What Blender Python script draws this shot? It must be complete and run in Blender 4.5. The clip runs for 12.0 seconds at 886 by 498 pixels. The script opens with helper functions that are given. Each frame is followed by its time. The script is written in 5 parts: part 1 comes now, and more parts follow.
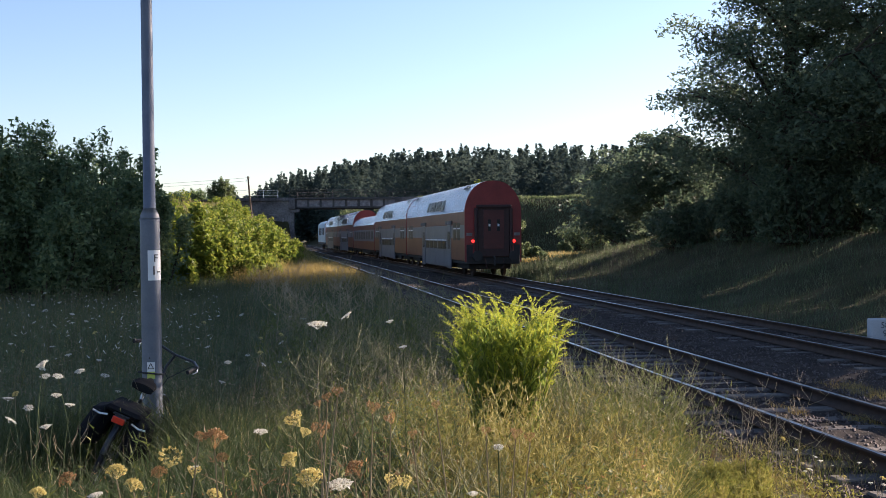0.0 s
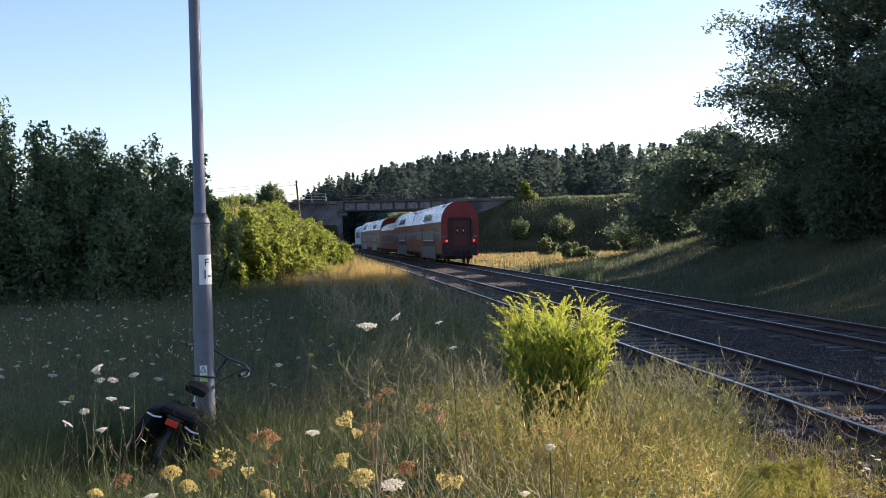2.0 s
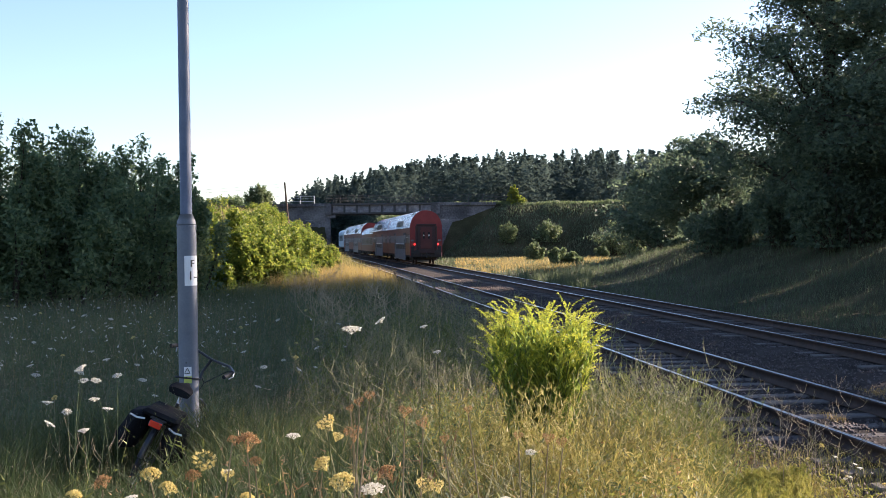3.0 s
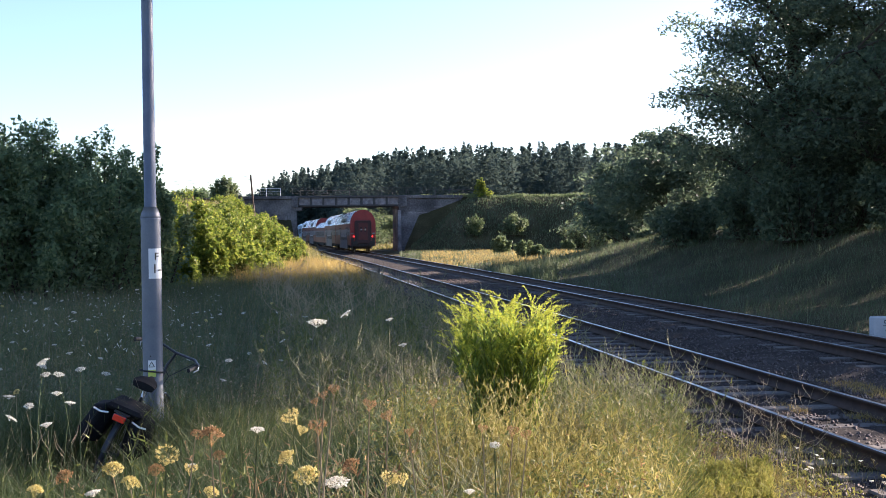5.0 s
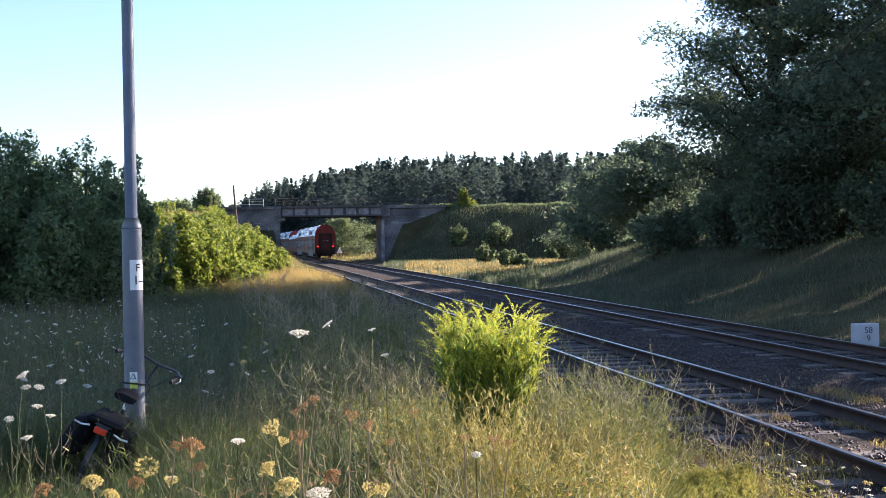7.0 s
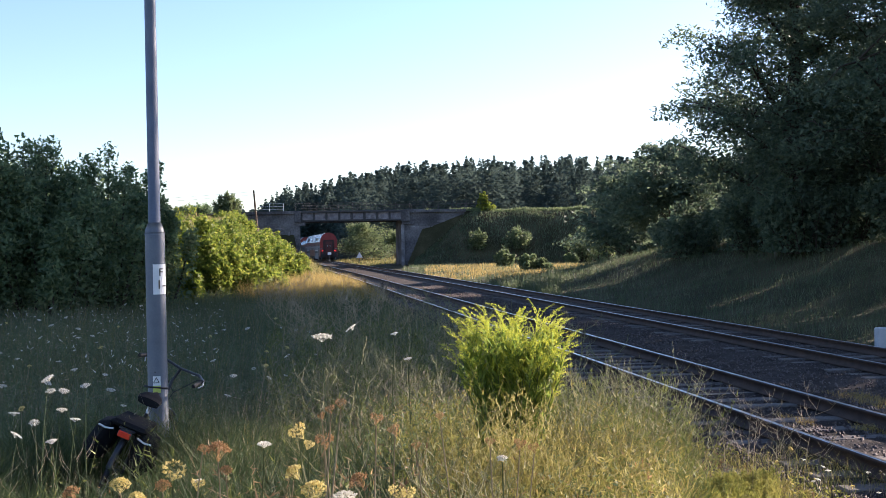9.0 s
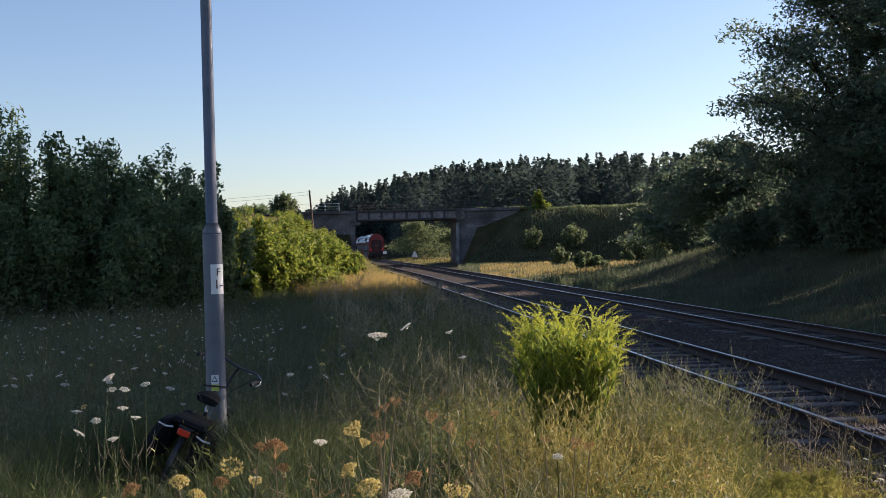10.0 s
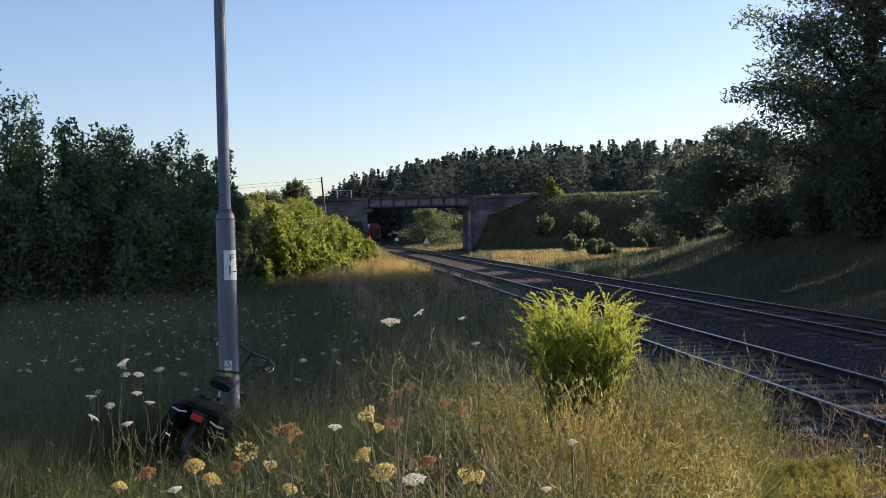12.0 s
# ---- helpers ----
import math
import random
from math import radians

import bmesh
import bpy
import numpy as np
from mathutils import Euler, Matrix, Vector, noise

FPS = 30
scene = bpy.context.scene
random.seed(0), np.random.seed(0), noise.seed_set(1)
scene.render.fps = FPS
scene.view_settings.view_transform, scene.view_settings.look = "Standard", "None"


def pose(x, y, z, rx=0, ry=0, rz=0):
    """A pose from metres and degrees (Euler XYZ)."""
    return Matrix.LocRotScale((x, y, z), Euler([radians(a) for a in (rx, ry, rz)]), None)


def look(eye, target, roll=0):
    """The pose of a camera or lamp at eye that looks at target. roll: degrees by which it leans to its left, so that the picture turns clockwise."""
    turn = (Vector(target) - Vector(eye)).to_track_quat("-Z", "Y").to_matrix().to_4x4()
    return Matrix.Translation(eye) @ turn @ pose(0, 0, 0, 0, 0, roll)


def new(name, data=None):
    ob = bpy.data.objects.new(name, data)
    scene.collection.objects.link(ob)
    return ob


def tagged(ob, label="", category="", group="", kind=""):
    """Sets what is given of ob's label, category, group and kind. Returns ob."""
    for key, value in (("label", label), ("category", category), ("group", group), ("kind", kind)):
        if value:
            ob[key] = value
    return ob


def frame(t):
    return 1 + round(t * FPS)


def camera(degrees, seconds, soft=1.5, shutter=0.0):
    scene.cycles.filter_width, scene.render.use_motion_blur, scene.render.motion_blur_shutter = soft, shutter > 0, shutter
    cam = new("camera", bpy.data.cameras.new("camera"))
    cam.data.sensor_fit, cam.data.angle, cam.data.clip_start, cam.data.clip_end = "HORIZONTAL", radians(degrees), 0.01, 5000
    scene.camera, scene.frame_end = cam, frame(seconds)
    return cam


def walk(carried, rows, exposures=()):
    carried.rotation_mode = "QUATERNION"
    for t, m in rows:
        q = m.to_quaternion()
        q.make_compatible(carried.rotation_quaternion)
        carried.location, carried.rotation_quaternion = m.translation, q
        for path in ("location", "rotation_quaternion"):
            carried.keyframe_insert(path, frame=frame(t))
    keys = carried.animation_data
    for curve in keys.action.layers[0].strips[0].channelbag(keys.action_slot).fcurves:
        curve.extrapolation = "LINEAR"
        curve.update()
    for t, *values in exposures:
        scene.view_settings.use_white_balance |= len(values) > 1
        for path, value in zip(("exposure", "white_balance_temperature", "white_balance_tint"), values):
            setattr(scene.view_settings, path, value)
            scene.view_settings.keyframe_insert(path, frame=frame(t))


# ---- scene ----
cam = camera(43.3, 12.0, 0.8)
PATH = [
    (0, pose(-0.020, 0, 2.041, 89.262, 0.381, -0.086)),
    (0.5, pose(-0.025, 0, 2.039, 89.168, 0.938, 0.733)),
    (1, pose(-0.021, 0, 2.040, 89.092, 0.391, 1.141)),
    (1.5, pose(-0.029, 0, 2.043, 89.240, 0.879, 2.043)),
    (2, pose(-0.022, 0, 2.037, 89.372, 1.159, 2.366)),
    (2.5, pose(-0.007, 0, 2.039, 89.608, 0.638, 1.942)),
    (4.5, pose(-0.009, 0, 2.036, 89.222, 0.703, 1.078)),
    (5, pose(-0.001, 0, 2.040, 89.173, 0.408, 0.059)),
    (5.5, pose(-0.002, 0, 2.038, 89.143, 0.558, -0.001)),
    (6, pose(0.009, 0, 2.038, 89.113, 0.771, -0.460)),
    (6.5, pose(0.011, 0, 2.039, 89.659, 1.240, -0.490)),
    (7, pose(0.009, 0, 2.040, 89.660, 0.711, -0.787)),
    (9, pose(-0.009, 0, 2.037, 89.899, 0.814, 0.219)),
    (9.5, pose(-0.008, 0, 2.035, 89.952, 1.290, 2.083)),
    (10, pose(-0.005, 0, 2.036, 89.878, 1.204, 3.040)),
    (10.5, pose(-0.003, 0, 2.037, 89.697, 1.332, 3.179)),
    (11, pose(-0.002, 0, 2.035, 89.512, 1.077, 3.280)),
    (11.5, pose(-0.006, 0, 2.033, 89.297, 1.376, 3.427)),
    (12, pose(-0.013, 0, 2.032, 89.219, 1.087, 3.648)),
]
walk(cam, PATH, [(t, e, 5750 if 4 < t < 9.1 else 6000, 21) for t, e in ((0, 1.6), (0.5, 1.75), (1.0, 1.3), (1.5, 1.5), (2.0, 1.75), (2.5, 1.9), (4.5, 2.1), (7.0, 2.15), (8.8, 2.1), (9.0, 1.95), (9.3, 1.2), (9.5, 1.05), (10.0, 1.2), (12, 1.3))])

# ---------------------------------------------------------------- light
SUN_AZ, SUN_EL = 55.0, 20.0      # degrees to the right of straight ahead, above the horizon
world = bpy.data.worlds.new("sky")
scene.world = world
world.use_nodes = True
wn = world.node_tree.nodes
sky = wn.new("ShaderNodeTexSky")
sky.sky_type, sky.sun_disc = "NISHITA", False
sky.sun_elevation, sky.sun_rotation = radians(SUN_EL), radians(SUN_AZ)
sky.air_density, sky.dust_density, sky.ozone_density = 1.0, 0.5, 1.8
world.node_tree.links.new(sky.outputs[0], wn["Background"].inputs[0])
wn["Background"].inputs[1].default_value = 0.064
sun = new("sun", bpy.data.lights.new("sun", "SUN"))
sun.data.energy, sun.data.angle, sun.data.color = 5.0, radians(0.6), (1.0, 0.82, 0.6)
_a, _e = radians(SUN_AZ), radians(SUN_EL)
SUN_DIR = Vector((math.sin(_a) * math.cos(_e), math.cos(_a) * math.cos(_e), math.sin(_e)))
sun.matrix_world = look(SUN_DIR * 300, (0, 0, 0))

rng = np.random.default_rng(7)


# ---------------------------------------------------------------- materials
def mat(name, rough=0.7, metal=0.0):
    m = bpy.data.materials.new(name)
    m.use_nodes = True
    b = m.node_tree.nodes["Principled BSDF"]
    b.inputs["Roughness"].default_value, b.inputs["Metallic"].default_value = rough, metal
    return m, m.node_tree.nodes, m.node_tree.links, b


def ramp(nodes, stops):
    r = nodes.new("ShaderNodeValToRGB")
    while len(r.color_ramp.elements) < len(stops):
        r.color_ramp.elements.new(0.5)
    for e, (p, c) in zip(r.color_ramp.elements, stops):
        e.position, e.color = p, (*c, 1)
    return r


def surface(name, stops, scale=3.0, fine=40.0, bump=0.3, rough=0.8, metal=0.0, dist=0.01, detail=6.0):
    """A surface whose colour drifts at two scales, with relief."""
    m, n, l, b = mat(name, rough, metal)
    if rough >= 0.85:
        b.inputs["Specular IOR Level"].default_value = 0.1
    co = n.new("ShaderNodeTexCoord")
    n1, n2 = n.new("ShaderNodeTexNoise"), n.new("ShaderNodeTexNoise")
    n1.inputs["Scale"].default_value, n2.inputs["Scale"].default_value = scale, fine
    n1.inputs["Detail"].default_value = detail
    for k in (n1, n2):
        l.new(co.outputs["Object"], k.inputs["Vector"])
    mx = n.new("ShaderNodeMath")
    mx.operation = "MULTIPLY_ADD"
    mx.inputs[1].default_value = 0.35
    l.new(n2.outputs[0], mx.inputs[0])
    sc = n.new("ShaderNodeMath")
    sc.operation = "MULTIPLY"
    sc.inputs[1].default_value = 0.7
    l.new(n1.outputs[0], sc.inputs[0])
    l.new(sc.outputs[0], mx.inputs[2])
    r = ramp(n, stops)
    l.new(mx.outputs[0], r.inputs[0])
    l.new(r.outputs[0], b.inputs["Base Color"])
    if bump:
        bp = n.new("ShaderNodeBump")
        bp.inputs["Strength"].default_value, bp.inputs["Distance"].default_value = bump, dist
        l.new(mx.outputs[0], bp.inputs["Height"])
        l.new(bp.outputs[0], b.inputs["Normal"])
    return m


def foliage(name, stops, through_light=0.45, rough=0.55, patch=0.0):
    """Leaves and blades: each its own tint, light shining through."""
    m, n, l, b = mat(name, rough)
    geo = n.new("ShaderNodeNewGeometry")
    r = ramp(n, stops)
    src = geo.outputs["Random Per Island"]
    if patch:
        co, nz = n.new("ShaderNodeTexCoord"), n.new("ShaderNodeTexNoise")
        nz.inputs["Scale"].default_value = patch
        l.new(co.outputs["Object"], nz.inputs["Vector"])
        mm = n.new("ShaderNodeMapRange")
        mm.inputs[1].default_value, mm.inputs[2].default_value = 0.3, 0.7
        l.new(nz.outputs[0], mm.inputs[0])
        mx = n.new("ShaderNodeMix")
        mx.inputs[0].default_value = 0.5
        l.new(src, mx.inputs[2])
        l.new(mm.outputs[0], mx.inputs[3])
        src = mx.outputs[0]
    l.new(src, r.inputs[0])
    l.new(r.outputs[0], b.inputs["Base Color"])
    b.inputs["Specular IOR Level"].default_value = 0.25
    tr, ms = n.new("ShaderNodeBsdfTranslucent"), n.new("ShaderNodeMixShader")
    l.new(r.outputs[0], tr.inputs[0])
    ms.inputs[0].default_value = through_light
    l.new(b.outputs[0], ms.inputs[1])
    l.new(tr.outputs[0], ms.inputs[2])
    l.new(ms.outputs[0], n["Material Output"].inputs[0])
    return m


def plain(name, c, rough=0.5, metal=0.0, vary=0.25, scale=6.0, bump=0.1):
    lo, hi = [v * (1 - vary) for v in c], [min(1, v * (1 + vary)) for v in c]
    return surface(name, [(0.3, lo), (0.75, hi)], scale, scale * 14, bump, rough, metal, 0.003)


def glow(name, c, strength):
    m, n, l, b = mat(name, 0.3)
    b.inputs["Base Color"].default_value = (*c, 1)
    b.inputs["Emission Color"].default_value = (*c, 1)
    b.inputs["Emission Strength"].default_value = strength
    return m


M_GROUND = surface("meadow_soil", [(0.3, (0.025, 0.025, 0.012)), (0.5, (0.05, 0.046, 0.022)), (0.7, (0.10, 0.085, 0.045))], 0.35, 9, 0.6, 0.95, 0, 0.05)
M_BALLAST = surface("ballast_bed", [(0.3, (0.022, 0.017, 0.014)), (0.55, (0.047, 0.037, 0.031)), (0.75, (0.09, 0.073, 0.062))], 1.2, 26, 1.0, 0.95, 0, 0.05)
M_STONE = surface("ballast_stone", [(0.3, (0.05, 0.041, 0.038)), (0.7, (0.165, 0.138, 0.125))], 5, 60, 0.4, 0.9)
M_RAIL = surface("rusty_rail_steel", [(0.3, (0.03, 0.018, 0.013)), (0.7, (0.085, 0.048, 0.032))], 6, 60, 0.2, 0.75, 0.3)
M_HEAD = plain("worn_rail_head", (0.42, 0.42, 0.43), 0.28, 1.0)
M_SLEEPER = surface("weathered_sleeper", [(0.3, (0.06, 0.05, 0.045)), (0.7, (0.19, 0.17, 0.15))], 2, 30, 0.5, 0.9)
M_CONC = surface("dark_stained_concrete", [(0.28, (0.03, 0.029, 0.031)), (0.5, (0.09, 0.086, 0.088)), (0.72, (0.22, 0.21, 0.212))], 0.45, 5, 0.4, 0.9, 0, 0.03)
M_CONCL = surface("pale_worn_concrete", [(0.3, (0.10, 0.092, 0.095)), (0.55, (0.19, 0.178, 0.18)), (0.75, (0.34, 0.325, 0.32))], 1.2, 9, 0.4, 0.9, 0, 0.02)
M_PANEL = surface("pale_flaking_panel", [(0.3, (0.10, 0.095, 0.10)), (0.5, (0.18, 0.17, 0.18)), (0.72, (0.32, 0.30, 0.31))], 2.5, 14, 0.4, 0.9, 0, 0.02)
M_TAN = foliage("grey_tan_stem", [(0, (0.10, 0.10, 0.06)), (0.5, (0.19, 0.17, 0.11)), (1, (0.33, 0.29, 0.20))], 0.35, 0.7)
M_IRON = plain("dark_painted_iron", (0.06, 0.06, 0.062), 0.6, 0.4)
M_WHITEP = plain("white_painted_steel", (0.75, 0.76, 0.77), 0.5)
M_POLE = surface("grey_painted_pole", [(0.3, (0.085, 0.10, 0.128)), (0.7, (0.14, 0.155, 0.19))], 5, 70, 0.15, 0.5)
M_WOOD = surface("weathered_pole_wood", [(0.3, (0.06, 0.045, 0.036)), (0.7, (0.15, 0.11, 0.085))], 4, 50, 0.4, 0.85)
M_BARK = surface("tree_bark", [(0.3, (0.035, 0.028, 0.022)), (0.7, (0.09, 0.072, 0.056))], 4, 30, 0.8, 0.9)
M_ROBINIA = foliage("dark_tree_leaf", [(0, (0.065, 0.098, 0.06)), (0.6, (0.11, 0.15, 0.09)), (1, (0.165, 0.205, 0.115))], 0.5)
M_HEDGE = foliage("hedge_leaf", [(0, (0.09, 0.14, 0.072)), (0.6, (0.15, 0.21, 0.098)), (1, (0.23, 0.28, 0.13))], 0.52)
M_BRIGHT = foliage("young_shrub_leaf", [(0, (0.085, 0.13, 0.02)), (0.5, (0.17, 0.22, 0.03)), (1, (0.31, 0.32, 0.055))], 0.58)
M_SLOPE = foliage("grey_green_shrub_leaf", [(0, (0.08, 0.11, 0.05)), (0.5, (0.14, 0.18, 0.08)), (1, (0.22, 0.26, 0.12))], 0.5)
# the bluish haze of distance is mixed into the needle colour
M_PINE = foliage("hazy_pine_needles", [(0, (0.055, 0.080, 0.072)), (0.7, (0.066, 0.092, 0.078)), (1, (0.084, 0.112, 0.086))], 0.4, 0.9)
M_PINE.node_tree.nodes["Principled BSDF"].inputs["Specular IOR Level"].default_value = 0.05
M_DRYG = foliage("dry_gold_grass", [(0, (0.22, 0.15, 0.05)), (0.5, (0.38, 0.28, 0.09)), (1, (0.52, 0.42, 0.17))], 0.5, 0.6, 0.6)
M_GREENG = foliage("green_grass", [(0, (0.055, 0.08, 0.038)), (0.5, (0.105, 0.135, 0.066)), (1, (0.23, 0.23, 0.14))], 0.45, 0.6, 0.5)
M_LUSH = foliage("deep_green_grass", [(0, (0.028, 0.048, 0.018)), (0.55, (0.065, 0.095, 0.034)), (1, (0.16, 0.175, 0.07))], 0.4, 0.6, 0.7)
M_MIXG = foliage("mixed_summer_grass", [(0, (0.035, 0.05, 0.016)), (0.35, (0.095, 0.11, 0.03)), (0.62, (0.28, 0.235, 0.075)), (1, (0.56, 0.46, 0.20))], 0.4, 0.5, 0.8)
M_WHITEF = foliage("white_umbel", [(0, (0.55, 0.53, 0.44)), (0.5, (0.70, 0.68, 0.6)), (1, (0.84, 0.82, 0.75))], 0.5)
M_STALK = plain("dry_stalk", (0.30, 0.24, 0.15), 0.8, 0, 0.4)
M_WEED = plain("grey_green_weed_stalk", (0.20, 0.19, 0.085), 0.8, 0, 0.4)
M_GREENSTALK = plain("green_stalk", (0.085, 0.11, 0.04), 0.8)


# ---------------------------------------------------------------- mesh tools
def place(ob, material, parent=None, label=""):
    if material:
        ob.data.materials.append(material)
    if parent:
        ob.parent = parent
    return tagged(ob, label)


def part(name, bm, material, parent, label=""):
    me = bpy.data.meshes.new(name)
    bm.to_mesh(me)
    bm.free()
    return place(new(name, me), material, parent, label)


def arrays(name, verts, faces, material, parent=None, label="", smooth=False):
    """A mesh from arrays: verts (n,3), faces (m,3 or 4)."""
    me = bpy.data.meshes.new(name)
    k = faces.shape[1]
    me.vertices.add(len(verts))
    me.vertices.foreach_set("co", np.ascontiguousarray(verts, np.float32).ravel())
    me.loops.add(faces.size)
    me.loops.foreach_set("vertex_index", np.ascontiguousarray(faces, np.int32).ravel())
    me.polygons.add(len(faces))
    me.polygons.foreach_set("loop_start", np.arange(0, faces.size, k, dtype=np.int32))
    if smooth:
        me.polygons.foreach_set("use_smooth", np.ones(len(faces), bool))
    me.update(calc_edges=True)
    return place(new(name, me), material, parent, label)


def empty(name, m=None, label="", category="", group="", kind=""):
    e = new(name)
    e.empty_display_size = 0.1
    if m is not None:
        e.matrix_world = m
    return tagged(e, label, category, group, kind)


def add_box(bm, x0, x1, y0, y1, z0, z1, bevel=0.0, m=None):
    r = bmesh.ops.create_cube(bm, size=1)
    bmesh.ops.scale(bm, vec=(x1 - x0, y1 - y0, z1 - z0), verts=r["verts"])
    bmesh.ops.translate(bm, vec=((x0 + x1) / 2, (y0 + y1) / 2, (z0 + z1) / 2), verts=r["verts"])
    vs = r["verts"]
    if bevel:
        es = list({e for v in vs for e in v.link_edges})
        g = bmesh.ops.bevel(bm, geom=es, offset=bevel, segments=1, affect="EDGES")
        vs = list({v for f in g["faces"] for v in f.verts} | {v for v in vs if v.is_valid})
    if m is not None:
        bmesh.ops.transform(bm, matrix=m, verts=vs)
    return bm


def box(x0, x1, y0, y1, z0, z1, bevel=0.0, m=None):
    return add_box(bmesh.new(), x0, x1, y0, y1, z0, z1, bevel, m)


def add_tube(bm, pts, radii, seg=8, caps=True):
    """A tube along points, with one radius a point."""
    pts = [Vector(p) for p in pts]
    if not hasattr(radii, "__len__"):
        radii = [radii] * len(pts)
    rings, up = [], Vector((0.31, 0.17, 0.93)).normalized()
    for i, p in enumerate(pts):
        d = (pts[min(i + 1, len(pts) - 1)] - pts[max(i - 1, 0)]).normalized()
        a = d.cross(up)
        a = a.normalized() if a.length > 1e-3 else d.orthogonal().normalized()
        b = d.cross(a)
        rings.append([bm.verts.new(p + (a * math.cos(k) + b * math.sin(k)) * radii[i]) for k in [2 * math.pi * j / seg for j in range(seg)]])
    for r0, r1 in zip(rings, rings[1:]):
        for j in range(seg):
            f = bm.faces.new((r0[j], r0[(j + 1) % seg], r1[(j + 1) % seg], r1[j]))
            f.smooth = True
    if caps:
        bm.faces.new(rings[0])
        bm.faces.new(rings[-1][::-1])
    return bm


def tube(pts, radii, seg=8):
    return add_tube(bmesh.new(), pts, radii, seg)


def ring(major, minor, seg=32, sub=8, m=None):
    bm = bmesh.new()
    vs = [[bm.verts.new(((major + minor * math.cos(b)) * math.cos(a), minor * math.sin(b), (major + minor * math.cos(b)) * math.sin(a)))
           for b in [2 * math.pi * j / sub for j in range(sub)]] for a in [2 * math.pi * i / seg for i in range(seg)]]
    for i in range(seg):
        for j in range(sub):
            bm.faces.new((vs[i][j], vs[i][(j + 1) % sub], vs[(i + 1) % seg][(j + 1) % sub], vs[(i + 1) % seg][j])).smooth = True
    if m is not None:
        bmesh.ops.transform(bm, matrix=m, verts=bm.verts)
    return bm


def leaf_quads(centres, size, r, flat=0.3, slim=0.5, tri=False):
    """A rhombic leaf at each centre, or a small pointed one, turned at random."""
    n = len(centres)
    a = r.normal(size=(n, 3))
    a[:, 2] *= 1 - flat
    a /= np.linalg.norm(a, axis=1)[:, None]
    b = np.cross(a, r.normal(size=(n, 3)))
    b /= np.linalg.norm(b, axis=1)[:, None] + 1e-9
    s = (size * r.uniform(0.6, 1.35, n))[:, None]
    if tri:
        q = np.stack([centres - a * s * 0.4 + b * s * slim * 0.5, centres - a * s * 0.4 - b * s * slim * 0.5, centres + a * s * 0.6], 1)
        return q.reshape(-1, 3), np.arange(3 * n).reshape(-1, 3)
    q = np.stack([centres - a * s * 0.5, centres + b * s * slim * 0.5 - a * s * 0.05, centres + a * s * 0.5, centres - b * s * slim * 0.5 - a * s * 0.05], 1)
    return q.reshape(-1, 3), np.arange(4 * n).reshape(-1, 4)


# ---------------------------------------------------------------- the line of the tracks and the lie of the land
def track_x(y):
    return 6.338 - 0.15162 * y - 0.00008 * y * y


GAP = 4.457      # from one track's middle to the other's


def heading(y):
    """The turn of the line at y, about z."""
    return math.atan(0.15162 + 0.00016 * y)


def smooth(a, b, x):
    t = np.clip((x - a) / (b - a), 0, 1)
    return t * t * (3 - 2 * t)


def land(x, y):
    """The height of the ground."""
    x, y = np.asarray(x, float), np.asarray(y, float)
    u = x - track_x(np.clip(y, -60, 320))
    left, right = -u, u - GAP
    bed = -0.42 + 0.0 * x
    z = bed + smooth(1.1, 2.0, left) * 0.24 + smooth(2.6, 5.0, left) * 0.14 + smooth(2.6, 5.5, right) * 0.25
    z = z + smooth(4.5, 15, right) * 2.3 * (1 - smooth(62, 90, y)) * smooth(-30, 10, y)
    z = z + np.clip((left - 1.9) / 8.0, 0, 1) * 4.5 * smooth(58, 106, y) * (1 - smooth(116, 136, y))
    # the road's bank, open where the bridge stands
    road = (1 - smooth(3.6, 15.5, np.abs(y - 142.5))) * 6.85
    xs = x + 0.174 * (y - 138.6)
    road = np.where((xs > -18.6) & (xs < -5.0), 0, road)
    shut = np.clip((xs + 5.0) / 2.0, 0, 1) * (xs > -5.0) + (xs <= -18.6)
    road = road * np.where(y < 138.4, smooth(-6.5, 4.5, x) + smooth(25.0, 31.0, -x), shut)
    z = np.maximum(z, bed + road)
    # the hill behind
    z = z + smooth(165, 300, y) * (2 + 7 * smooth(-60, 20, x)) * (smooth(6, 22, left) + smooth(4, 18, right)).clip(0, 1)
    lumps = 0.05 * np.sin(x * 0.9 + y * 0.4) + 0.04 * np.sin(y * 0.7 - x * 0.5)
    return z + lumps * smooth(3.5, 7, left) + lumps * smooth(3.5, 7, right)


def build_ground():
    xs = np.concatenate([np.linspace(-1500, -80, 12), np.linspace(-70, -13, 58), np.linspace(-12, 12, 97), np.linspace(13, 70, 58), np.linspace(80, 1500, 12)])
    ys = np.concatenate([np.linspace(-900, -40, 8), np.linspace(-30, 2, 33), np.linspace(2.5, 30, 56), np.linspace(31, 200, 170), np.linspace(205, 330, 26), np.linspace(380, 3500, 12)])
    X, Y = np.meshgrid(xs, ys)
    V = np.stack([X, Y, land(X, Y)], -1).reshape(-1, 3)
    w = len(xs)
    i = (np.arange(len(ys) - 1)[:, None] * w + np.arange(w - 1)[None]).ravel()
    F = np.stack([i, i + 1, i + w + 1, i + w], 1)
    tagged(arrays("ground", V, F, M_GROUND, smooth=True), "rough summer ground, dry grass and bare earth beside the railway", "ground", kind="structure")


